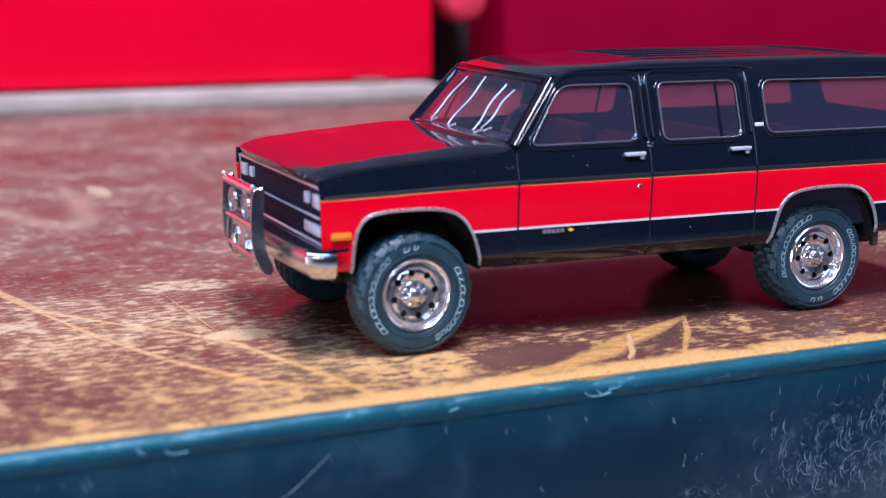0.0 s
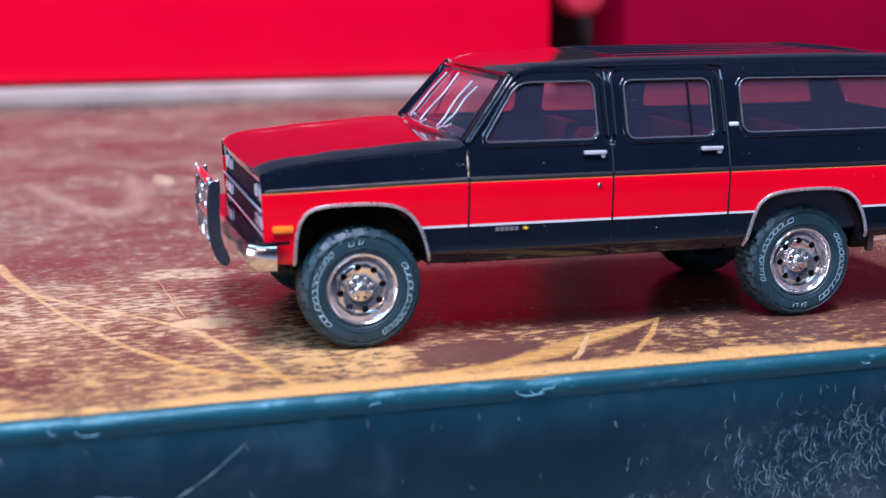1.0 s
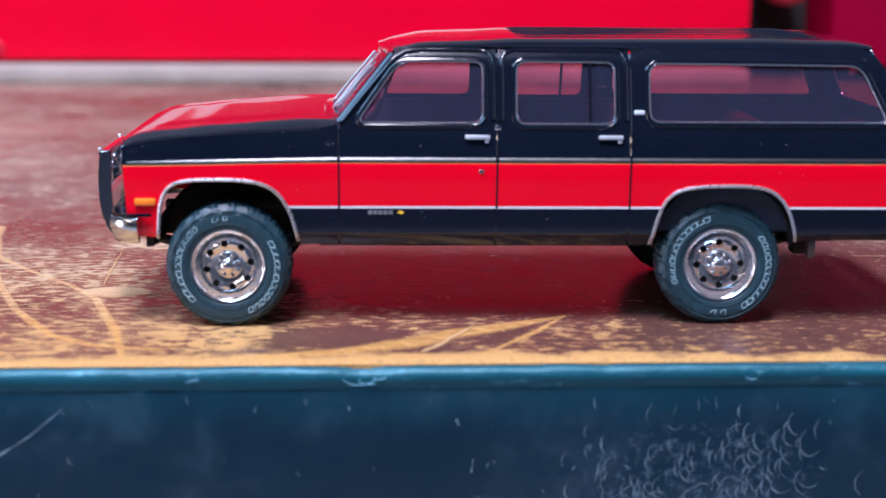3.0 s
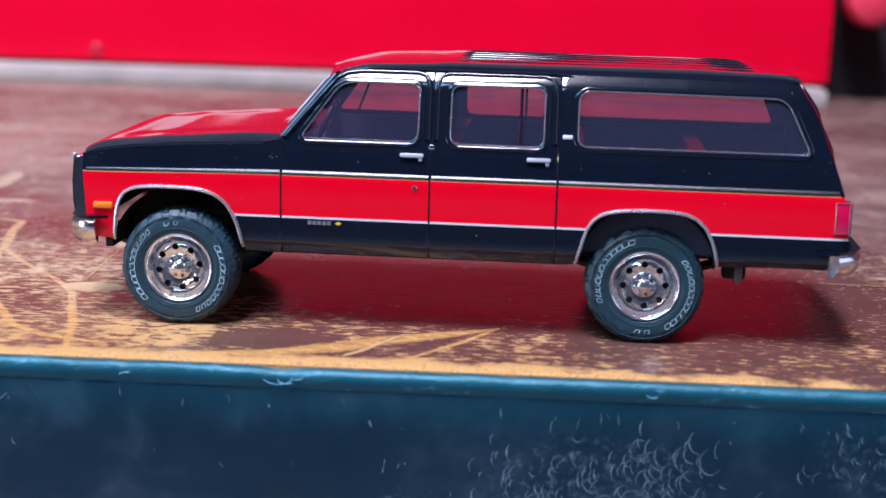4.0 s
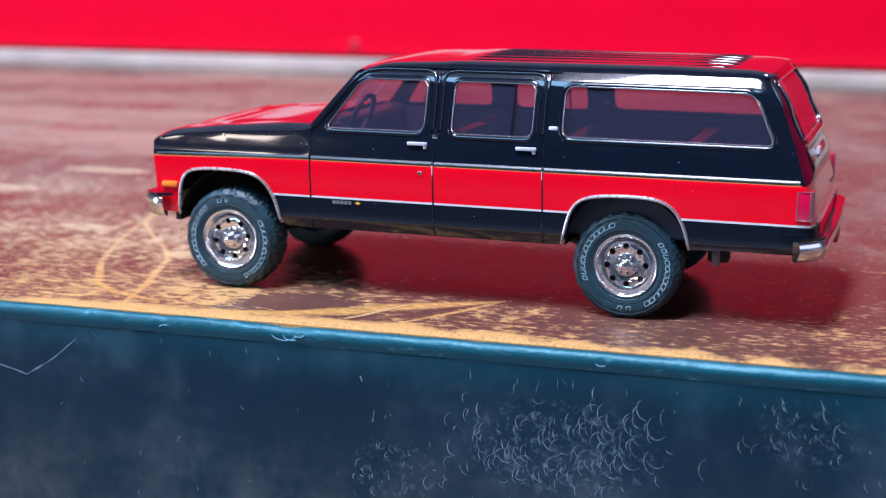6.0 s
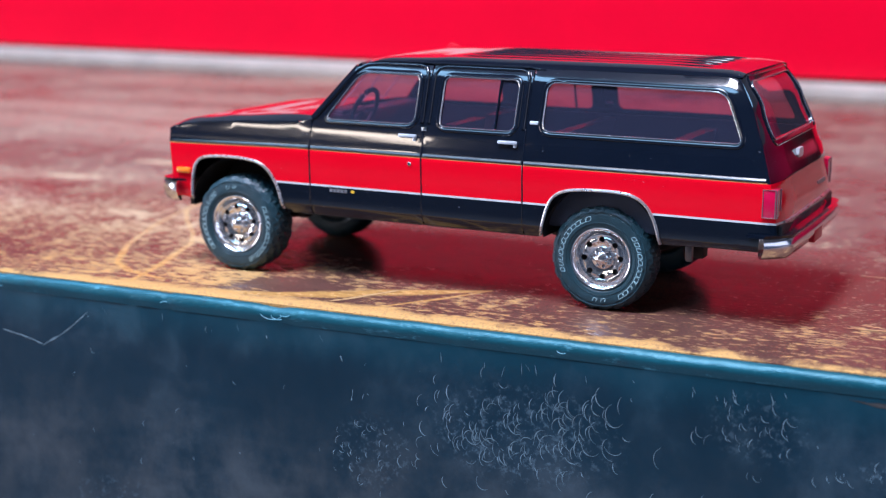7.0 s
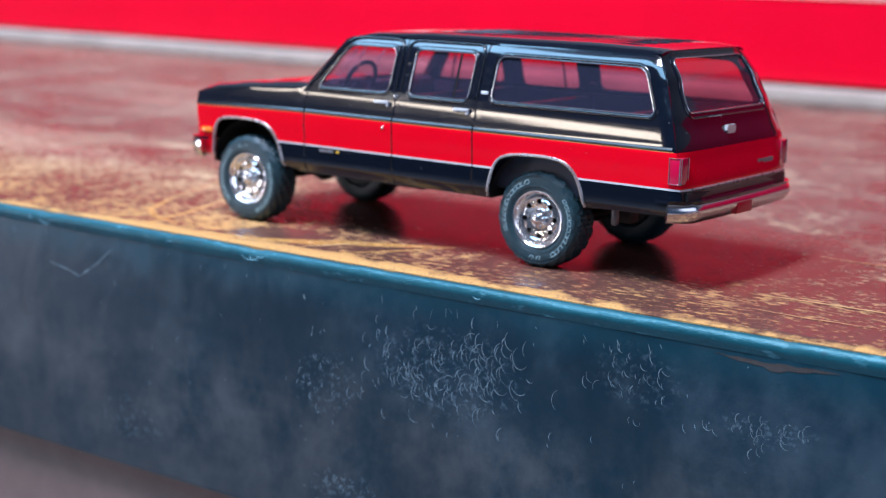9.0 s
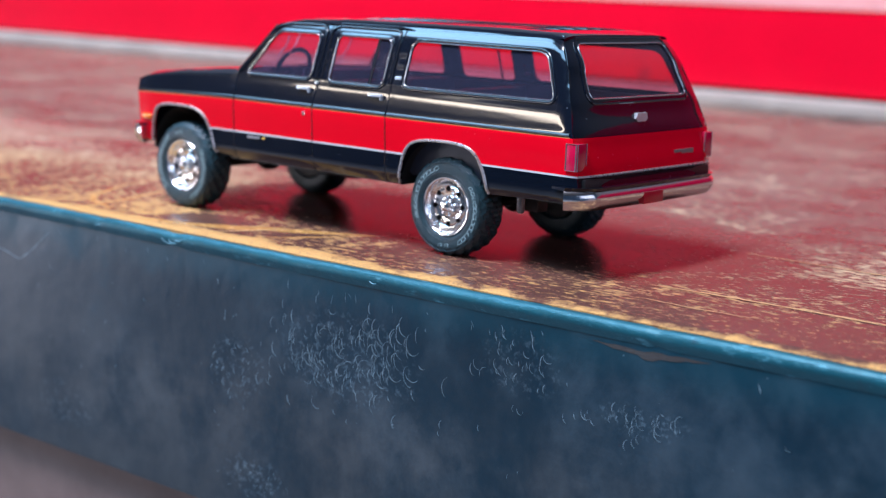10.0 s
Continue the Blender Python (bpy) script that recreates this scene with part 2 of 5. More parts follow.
    # paler, rougher lacquer further in
    dust = calc(t, "MULTIPLY", ramp(t, y, 0.2, 5.0), ramp(t, calc(t, "ADD", big, calc(t, "MULTIPLY", mid, 0.3)), 0.35, 0.85))
    col = mixed(t, calc(t, "MULTIPLY", dust, 0.36), col, (0.30, 0.20, 0.17))
    t.links.new(col, p.inputs["Base Color"])
    rough = calc(t, "MULTIPLY_ADD", gone, 0.28, calc(t, "MULTIPLY_ADD", mid, 0.12, 0.17))
    t.links.new(calc(t, "MULTIPLY_ADD", dust, 0.2, rough), p.inputs["Roughness"])
    p.inputs["Specular IOR Level"].default_value = 0.13
    bumped(t, p, calc(t, "SUBTRACT", calc(t, "MULTIPLY", fine, 0.3), gone), 0.35, 0.0003)
    return m


def face_paint():
    """Scuffed navy edging on the front of the board."""
    m, t, p = material("scuffed_navy_edging")
    v = place(t)
    big = noisy(t, v, 0.7, 4, 0.6)
    fine = noisy(t, v, 6.0, 6, 0.7)
    tiny = noisy(t, v, 30.0, 3, 0.6)
    col = mixed(t, big, (0.002, 0.011, 0.020), (0.006, 0.027, 0.046))
    tall = t.nodes.new("ShaderNodeMapping")
    tall.inputs["Scale"].default_value = (1.2, 1.0, 1.0)
    t.links.new(v, tall.inputs["Vector"])
    smear = noisy(t, tall.outputs[0], 1.5, 4, 0.62)
    col = mixed(t, calc(t, "MULTIPLY", ramp(t, smear, 0.52, 0.78), 0.11), col, (0.07, 0.15, 0.20))
    haze = calc(t, "MULTIPLY", ramp(t, calc(t, "ADD", big, calc(t, "MULTIPLY", fine, 0.4)), 0.68, 0.95), 0.10)
    col = mixed(t, haze, col, (0.17, 0.22, 0.26))
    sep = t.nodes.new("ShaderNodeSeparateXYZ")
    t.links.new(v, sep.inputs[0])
    # pale haze painted in towards the bottom for reflected sheen, with real smears
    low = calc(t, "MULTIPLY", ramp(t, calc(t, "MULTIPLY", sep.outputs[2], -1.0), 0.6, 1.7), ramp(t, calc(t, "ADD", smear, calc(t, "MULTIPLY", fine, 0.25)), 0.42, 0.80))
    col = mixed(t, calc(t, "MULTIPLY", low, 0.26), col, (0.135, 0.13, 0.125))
    sand = ramp(t, noisy(t, v, 17.0, 5, 0.75), 0.50, 0.66)
    for cx, cz, rx, rz, more in ((3.0, -0.80, 0.85, 0.45, 0.16), (1.75, -1.12, 0.40, 0.36, 0.11), (4.75, -0.50, 0.45, 0.30, 0.09), (5.8, -0.72, 0.45, 0.14, 0.16), (1.95, -2.05, 0.45, 0.20, 0.24), (-0.7, -1.95, 0.55, 0.28, 0.14)):
        col = mixed(t, calc(t, "MULTIPLY", calc(t, "MULTIPLY", sand, more), spot(t, sep.outputs[0], sep.outputs[2], cx, cz, rx, rz, calc(t, "MULTIPLY", smear, 0.6))), col, (0.30, 0.42, 0.50))
    specks = ramp(t, tiny, 0.73, 0.78)
    col = mixed(t, calc(t, "MULTIPLY", specks, 0.4), col, (0.45, 0.55, 0.62))
    # teal colour fading downwards from the lip into the edging
    brush = ramp(t, calc(t, "MULTIPLY_ADD", smear, 0.5, sep.outputs[2]), -0.28, 0.12)
    col = mixed(t, calc(t, "MULTIPLY", brush, 0.5), col, (0.004, 0.050, 0.075))
    t.links.new(col, p.inputs["Base Color"])
    p.inputs["Specular IOR Level"].default_value = 0.4
    t.links.new(calc(t, "ADD", calc(t, "MULTIPLY_ADD", fine, 0.2, 0.24), calc(t, "MULTIPLY", ramp(t, smear, 0.45, 0.75), 0.2)), p.inputs["Roughness"])
    bumped(t, p, calc(t, "ADD", big, calc(t, "MULTIPLY", fine, 0.25)), 0.4, 0.0006)
    return m


def lip_paint():
    """Rubbed teal-blue lip of the edging, with pale nicks."""
    m, t, p = material("rubbed_blue_lip")
    v = place(t)
    fine = noisy(t, v, 5.0, 6, 0.7)
    col = mixed(t, noisy(t, v, 1.2, 4), (0.003, 0.034, 0.050), (0.008, 0.090, 0.122))
    sep = t.nodes.new("ShaderNodeSeparateXYZ")
    t.links.new(v, sep.inputs[0])
    long = t.nodes.new("ShaderNodeMapping")
    long.inputs["Scale"].default_value = (0.35, 1.0, 1.0)
    t.links.new(v, long.inputs["Vector"])
    scraped = noisy(t, long.outputs[0], 11.0, 6, 0.72)
    # lip colour goes from teal to navy towards its underside
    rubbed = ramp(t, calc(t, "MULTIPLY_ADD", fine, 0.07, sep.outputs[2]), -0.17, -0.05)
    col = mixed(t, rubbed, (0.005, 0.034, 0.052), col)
    col = mixed(t, calc(t, "MULTIPLY", ramp(t, scraped, 0.56, 0.72), 0.5), col, (0.15, 0.40, 0.50))
    col = mixed(t, calc(t, "MULTIPLY", ramp(t, noisy(t, v, 3.3, 5, 0.7), 0.60, 0.70), 0.7), col, (0.012, 0.030, 0.045))
    t.links.new(col, p.inputs["Base Color"])
    t.links.new(calc(t, "MULTIPLY_ADD", fine, 0.24, 0.30), p.inputs["Roughness"])
    p.inputs["Specular IOR Level"].default_value = 0.65
    # cyan gloss tint puts the cool highlight colour into the lip
    p.inputs["Specular Tint"].default_value = (0.45, 0.88, 1.0, 1)
    bumped(t, p, fine, 0.45, 0.0005)
    return m


def worn_wood():
    """Bare orange wood with remains of the lacquer in its grain."""
    m, t, p = material("rubbed_orange_wood")
    v = place(t)
    col = mixed(t, noisy(t, v, 3.0, 3), (0.44, 0.25, 0.10), (0.56, 0.37, 0.18))
    left = ramp(t, noisy(t, v, 16.0, 6, 0.75), 0.56, 0.70)
    col = mixed(t, calc(t, "MULTIPLY", left, 0.8), col, (0.13, 0.045, 0.03))
    t.links.new(col, p.inputs["Base Color"])
    p.inputs["Roughness"].default_value = 0.5
    bumped(t, p, noisy(t, v, 20.0, 3), 0.3, 0.0002)
    return m


def glass(name, tint):
    m, t, p = material(name)
    out = t.nodes["Material Output"]
    t.nodes.remove(p)
    clear = nd(t, "ShaderNodeBsdfTransparent", Color=(*tint, 1))
    shine = nd(t, "ShaderNodeBsdfGlossy", Color=(1, 1, 1, 1), Roughness=0.03)
    lw = nd(t, "ShaderNodeLayerWeight", Blend=0.5)
    gloss = calc(t, "MULTIPLY_ADD", calc(t, "POWER", lw.outputs["Facing"], 5.0), 0.9, 0.025)
    mix = t.nodes.new("ShaderNodeMixShader")
    t.links.new(gloss, mix.inputs[0])
    t.links.new(clear.outputs[0], mix.inputs[1])
    t.links.new(shine.outputs[0], mix.inputs[2])
    # faint blue diffuse painted in as the haze reflected on the panes
    haze_fill = nd(t, "ShaderNodeBsdfDiffuse", Color=(0.24, 0.36, 0.62, 1))
    hazy = t.nodes.new("ShaderNodeMixShader")
    hazy.inputs[0].default_value = 0.034
    t.links.new(mix.outputs[0], hazy.inputs[1])
    t.links.new(haze_fill.outputs[0], hazy.inputs[2])
    t.links.new(hazy.outputs[0], out.inputs[0])
    return m


PAINT = car_paint()
BLACK = simple("gloss_black_paint", (0.004, 0.0065, 0.013), 0.12, coat=1.0, bump=0.03)
BLACK.node_tree.nodes["Principled BSDF"].inputs["Coat IOR"].default_value = 1.46
BLACK.node_tree.nodes["Principled BSDF"].inputs["Specular IOR Level"].default_value = 0.12
BELT = simple("satin_black_moulding", (0.006, 0.008, 0.012), 0.3, coat=0.25)
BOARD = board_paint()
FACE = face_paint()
CHROME = simple("bright_chrome", (0.80, 0.80, 0.82), 0.17, 1.0, 0.06, 8.0, 0.05)
RIM = simple("polished_cast_chrome", (0.88, 0.89, 0.91), 0.14, 0.94, 0.05, 8.0, 0.10)
SILVER = simple("silver_trim", (0.55, 0.55, 0.57), 0.28, 0.8, 0.12, 10.0, 0.1)
RUBBER = simple("tyre_rubber", (0.014, 0.042, 0.056), 0.35, 0.0, 0.4, 9.0, 0.4)
LETTER = simple("white_sidewall_ink", (0.52, 0.78, 0.84), 0.6, 0.0, 0.15, 20.0, 0.0)
PLASTIC = simple("dark_underbody_plastic", (0.012, 0.012, 0.013), 0.5, 0.0, 0.3, 9.0, 0.3)
GRILLE = simple("dark_grey_grille", (0.008, 0.014, 0.030), 0.5, 0.0, 0.2, 20.0, 0.2)
CABIN = simple("dark_cabin_vinyl", (0.026, 0.032, 0.056), 0.38, 0.0, 0.25, 9.0, 0.3)
LENS = simple("pale_lamp_lens", (0.62, 0.68, 0.74), 0.12, 0.0, 0.1, 20.0, 0.1, 0.6)
AMBER = simple("amber_lens", (0.85, 0.20, 0.01), 0.2, 0.0, 0.1, 20.0, 0.1, 0.6)
TAIL = simple("dark_red_lens", (0.52, 0.004, 0.05), 0.15, 0.0, 0.1, 20.0, 0.1, 0.8)
YELLOW = simple("yellow_badge_enamel", (0.75, 0.45, 0.03), 0.3)
GREY_INK = simple("grey_badge_metal", (0.24, 0.24, 0.26), 0.35, 0.5)
# pink tint stands in for red light seen in the panes
CLEAR = glass("pink_window_plastic", (0.93, 0.63, 0.69))
CHEST = simple("bright_red_enamel", (0.82, 0.0, 0.024), 0.42, 0.0, 0.08, 0.6, 0.05, 0.1)
DARK_CHEST = simple("dark_crimson_enamel", (0.26, 0.0, 0.022), 0.4, 0.0, 0.15, 0.6, 0.05, 0.1)
HANDLE = simple("satin_chrome_handle", (0.70, 0.74, 0.80), 0.25, 0.45, 0.1, 12.0, 0.05)
TRIM = simple("pale_chrome_trim", (0.54, 0.57, 0.63), 0.2, 0.88, 0.1, 12.0, 0.05)
PLINTH = simple("pale_dusty_plinth", (0.40, 0.35, 0.30), 0.7, 0.0, 0.4, 0.9, 0.2)
PANEL = simple("pale_pink_label", (0.78, 0.36, 0.34), 0.45, 0.0, 0.15, 1.2, 0.0)
for m in (CHEST, DARK_CHEST, PANEL, GRILLE):
    m.node_tree.nodes["Principled BSDF"].inputs["Specular IOR Level"].default_value = 0.08
VOID = simple("black_recess", (0.006, 0.005, 0.006), 0.7)
APRON = simple("dark_brown_apron", (0.15, 0.10, 0.088), 0.6, 0.0, 0.4, 1.5, 0.3)
WALLS = simple("grey_wall_paint", (0.10, 0.10, 0.105), 0.8, 0.0, 0.06, 0.08, 0.1)
BLUE_WALL = simple("blue_wall_paint", (0.032, 0.065, 0.115), 0.8, 0.0, 0.08, 0.08, 0.1)
BROWN_WALL = simple("brown_wall_paint", (0.42, 0.36, 0.32), 0.8, 0.0, 0.08, 0.08, 0.1)
FLOOR = simple("grey_concrete_floor", (0.44, 0.46, 0.50), 0.7, 0.0, 0.2, 0.1, 0.3)
WORN = worn_wood()
RUBBED = simple("rubbed_brown_edging", (0.032, 0.030, 0.030), 0.6, 0.0, 0.6, 6.0, 0.2)
LIP = lip_paint()
SCUFF = simple("pale_scuff", (0.14, 0.20, 0.235), 0.6, 0.0, 0.6, 4.0, 0.0)


# ---- mesh helpers ----
def part(name, bm, mat, parent=None, label="", angle=32):
    """Link a bmesh as one mesh object, under a thing or under a part."""
    bmesh.ops.scale(bm, vec=(K, K, K), verts=bm.verts)
    bmesh.ops.recalc_face_normals(bm, faces=bm.faces)
    for f in bm.faces:
        f.smooth = True
    for e in bm.edges:
        e.smooth = len(e.link_faces) == 2 and e.calc_face_angle(0) < radians(angle)
    me = bpy.data.meshes.new(name)
    bm.to_mesh(me)
    bm.free()
    me.materials.append(mat)
    ob = new(name, me)
    if parent is not None:
        ob.parent = parent
    return tagged(ob, label)


def thing(name, label, category, group=""):
    return tagged(new(name), label, category, group)


def add_box(bm, a, b, bevel=0.0, seg=2):
    r = bmesh.ops.create_cube(bm, size=1.0)
    vs = r["verts"]
    bmesh.ops.scale(bm, vec=[abs(q - p) for p, q in zip(a, b)], verts=vs)
    bmesh.ops.translate(bm, vec=[(p + q) / 2 for p, q in zip(a, b)], verts=vs)
    if bevel:
        es = list({e for v in vs for e in v.link_edges})
        bmesh.ops.bevel(bm, geom=es, offset=bevel, segments=seg, affect="EDGES", profile=0.5)
    return bm


def boxes(*dims, bevel=0.0):
    bm = bmesh.new()
    for a, b in dims:
        add_box(bm, a, b, bevel)
    return bm


def loft(bm, rows, closed=False, cap=False):
    """Skin between rows of points with equal counts."""
    made = [[bm.verts.new(p) for p in row] for row in rows]
    n = len(rows[0])
    for a, b in zip(made, made[1:]):
        for i in range(n if closed else n - 1):
            j = (i + 1) % n
            bm.faces.new((a[i], a[j], b[j], b[i]))
    if cap:
        bm.faces.new(made[0])
        bm.faces.new(made[-1])
    return made


def tube(bm, path, r, n=8, closed=False, flat=1.0):
    """A round bar along a path; flat squeezes it along y."""
    path = [Vector(p) for p in path]
    rows = []
    for i, p in enumerate(path):
        a = path[i - 1] if i or closed else p
        b = path[(i + 1) % len(path)] if i + 1 < len(path) or closed else p
        d = (b - a).normalized()
        up = Vector((0, 1, 0)) if abs(d.y) < 0.9 else Vector((0, 0, 1))
        s = d.cross(up).normalized()
        u = s.cross(d).normalized()
        rows.append([p + s * r * math.cos(q) + u * r * flat * math.sin(q) for q in (2 * math.pi * k / n for k in range(n))])
    if closed:
        rows.append(rows[0])
        loft(bm, rows, True)
        bmesh.ops.remove_doubles(bm, verts=bm.verts, dist=1e-5)
    else:
        loft(bm, rows, True, True)
    return bm


def lathe(bm, profile, centre, n=48, start=0.0):
    """Turn (radius, y) pairs about the y axis."""
    cx, cy, cz = centre
    rows = []
    for k in range(n + 1):
        q = start + 2 * math.pi * k / n
        rows.append([(cx + r * math.cos(q), cy + y, cz + r * math.sin(q)) for r, y in profile])
    loft(bm, rows)
    bmesh.ops.remove_doubles(bm, verts=bm.verts, dist=1e-5)
    return bm


def rounded(points, radius, seg=5):
    """Round the corners of a closed polygon of (x, z)."""
    out, n = [], len(points)
    for i, p in enumerate(points):
        p, a, b = Vector(p), Vector(points[i - 1]), Vector(points[(i + 1) % n])
        r = radius[i] if isinstance(radius, (list, tuple)) else radius
        if r <= 0:
            out.append(tuple(p))
            continue
        da, db = (a - p), (b - p)
        r1 = min(r, da.length * 0.45, db.length * 0.45)
        s, e = p + da.normalized() * r1, p + db.normalized() * r1
        for k in range(seg + 1):
            w = k / seg
            out.append(tuple((1 - w) ** 2 * s + 2 * w * (1 - w) * p + w * w * e))
    return out


def dense(points, step, closed=True):
    out = []
    n = len(points)
    for i in range(n if closed else n - 1):
        a, b = Vector(points[i]), Vector(points[(i + 1) % n])
        k = max(1, math.ceil((b - a).length / step))
        out += [tuple(a.lerp(b, j / k)) for j in range(k)]
    if not closed:
        out.append(tuple(points[-1]))
    return out


def inside(p, poly):
    x, z = p
    hit = False
    for (ax, az), (bx, bz) in zip(poly, poly[1:] + poly[:1]):
        if (az > z) != (bz > z) and x < (bx - ax) * (z - az) / (bz - az) + ax:
            hit = not hit
    return hit


def sheet(outer, holes, lift, step=0.06, thick=0.02, inward=(0, 1, 0)):
    """A curved sheet with holes: flat outline (u, v), lifted to space by lift(u, v), and given thickness."""
    from mathutils.geometry import delaunay_2d_cdt
    loops = [dense(outer, step)] + [dense(h, step) for h in holes]
    verts, edges = [], []
    for lp in loops:
        base = len(verts)
        verts += [Vector(p) for p in lp]
        edges += [(base + i, base + (i + 1) % len(lp)) for i in range(len(lp))]
    us, vs = [p[0] for p in loops[0]], [p[1] for p in loops[0]]
    gu = np.arange(min(us) + step * 0.5, max(us), step)
    gv = np.arange(min(vs) + step * 0.5, max(vs), step * 0.7)
    rim = np.array([tuple(v) for v in verts])
    for a in gu:
        for b in gv:
            if inside((a, b), loops[0]) and not any(inside((a, b), h) for h in loops[1:]):
                if np.hypot(rim[:, 0] - a, rim[:, 1] - b).min() > step * 0.4:
                    verts.append(Vector((float(a), float(b))))
    vo, _, fo, *_ = delaunay_2d_cdt(verts, edges, [], 0, 1e-6)
    bm = bmesh.new()
    keep = []
    for f in fo:
        c = sum((vo[i] for i in f), Vector((0, 0))) / len(f)
        if inside(tuple(c), loops[0]) and not any(inside(tuple(c), h) for h in loops[1:]):
            keep.append(f)
    top = [bm.verts.new(lift(v[0], v[1])) for v in vo]
    off = Vector(inward) * thick
    low = [bm.verts.new(Vector(lift(v[0], v[1])) + off) for v in vo]
    count = {}
    for f in keep:
        bm.faces.new([top[i] for i in f])
        bm.faces.new([low[i] for i in reversed(f)])
        for i, j in zip(f, f[1:] + f[:1]):
            count[(i, j)] = 1
    for i, j in list(count):
        if (j, i) not in count:
            bm.faces.new((top[j], top[i], low[i], low[j]))
    bmesh.ops.delete(bm, geom=[v for v in bm.verts if not v.link_faces], context="VERTS")
    return bm


def curve_through(knots, v):
    """Smooth monotone interpolation through (position, value) knots."""
    if v <= knots[0][0]:
        return knots[0][1]
    for (a, p), (b, q) in zip(knots, knots[1:]):
        if v <= b:
            w = (v - a) / (b - a)
            return p + (q - p) * (w * 0.5 + 0.5 * w * w * (3 - 2 * w))
    return knots[-1][1]


# ---- room ----
def room():
    u = 64.0
    x0, x1, y0, y1, z0, z1 = -2.6 * u, 1.5 * u, -3.2 * u, 0.72 * u, -0.80 * u, 1.30 * u
    w = 0.1 * u
    # unseen floor and walls, toned to tint reflections and bounce light
    tagged(part("floor", boxes(((x0 - w, y0 - w, z0 - w), (x1 + w, y1 + w, z0))), FLOOR), "bare pale grey floor added out of view", "floor", kind="structure")
    tagged(part("ceiling", boxes(((x0 - w, y0 - w, z1), (x1 + w, y1 + w, z1 + w))), WALLS), "plain grey painted ceiling", "ceiling", kind="structure")
    for name, a, b, paint, colour in (
        ("wall_north", (x0, y1, z0), (x1, y1 + w, z1), WALLS, "grey"),
        ("wall_south", (x0, y0 - w, z0), (x1, y0, z1), BLUE_WALL, "blue"),
        ("wall_west", (x0 - w, y0 - w, z0), (x0, y1 + w, z1), BROWN_WALL, "pale brown"),
        ("wall_east", (x1, y0 - w, z0), (x1 + w, y1 + w, z1), BLUE_WALL, "blue"),
    ):
        tagged(part(name, boxes((a, b)), paint), "plain %s painted wall of the room" % colour, "wall", kind="structure")
    # frames added around the two fill lamps; the walls have no openings
    for name, xw, yc, zc, wide in (("east_lamp_frame", x1 - 0.03 * u, -0.35 * u, 0.42 * u, 0.64), ("west_lamp_frame", x0, -1.25 * u, -0.10 * u, 0.22)):
        lamp_edge = tagged(new(name), "white frame added unseen around a fill lamp", "window", kind="structure")
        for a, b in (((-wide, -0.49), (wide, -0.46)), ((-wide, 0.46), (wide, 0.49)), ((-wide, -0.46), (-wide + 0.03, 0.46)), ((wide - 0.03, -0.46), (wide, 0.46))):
            part("window_frame", boxes(((xw, yc + a[0] * u, zc + a[1] * u), (xw + 0.03 * u, yc + b[0] * u, zc + b[1] * u))), LENS, lamp_edge)
    # housings on rods, added out of view above the area lamps
    for name, x, y, z, sx, sy in (("ceiling_tube_fitting", -0.10, -0.47, 1.20, 0.26, 0.44), ("cool_fill_housing", -0.74, -0.57, 1.235, 1.80, 0.42), ("warm_tube_fitting", -1.47, -1.82, 0.86, 0.12, 0.9)):
        fit = thing(name, "slim white housing added out of view over a lamp", "ceiling lamp")
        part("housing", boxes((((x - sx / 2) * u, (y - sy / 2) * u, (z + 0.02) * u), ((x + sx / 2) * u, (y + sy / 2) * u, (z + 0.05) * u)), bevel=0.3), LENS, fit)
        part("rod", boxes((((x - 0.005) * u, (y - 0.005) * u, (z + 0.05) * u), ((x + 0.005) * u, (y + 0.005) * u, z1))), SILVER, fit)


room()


# ---- workbench ----
def strip(bm, path, widths, lift, rng, ragged=0.25):
    """A ragged flat streak along a path on the bench top, or on its front face when lift is None."""
    pts = [Vector(p) for p in dense(path, 0.07, closed=False)]
    rows = []
    for i, p in enumerate(pts):
        d = (pts[min(i + 1, len(pts) - 1)] - pts[max(i - 1, 0)]).normalized()
        s = Vector((-d.y, d.x))
        w = np.interp(i / max(1, len(pts) - 1), np.linspace(0, 1, len(widths)), widths) / 2
        a = p + s * w * (1 + rng.uniform(-ragged, ragged))
        b = p - s * w * (1 + rng.uniform(-ragged, ragged))
        rows.append([(a.x, a.y, lift), (b.x, b.y, lift)] if lift is not None else [(a.x, -1.8345, a.y), (b.x, -1.8345, b.y)])
    loft(bm, rows)


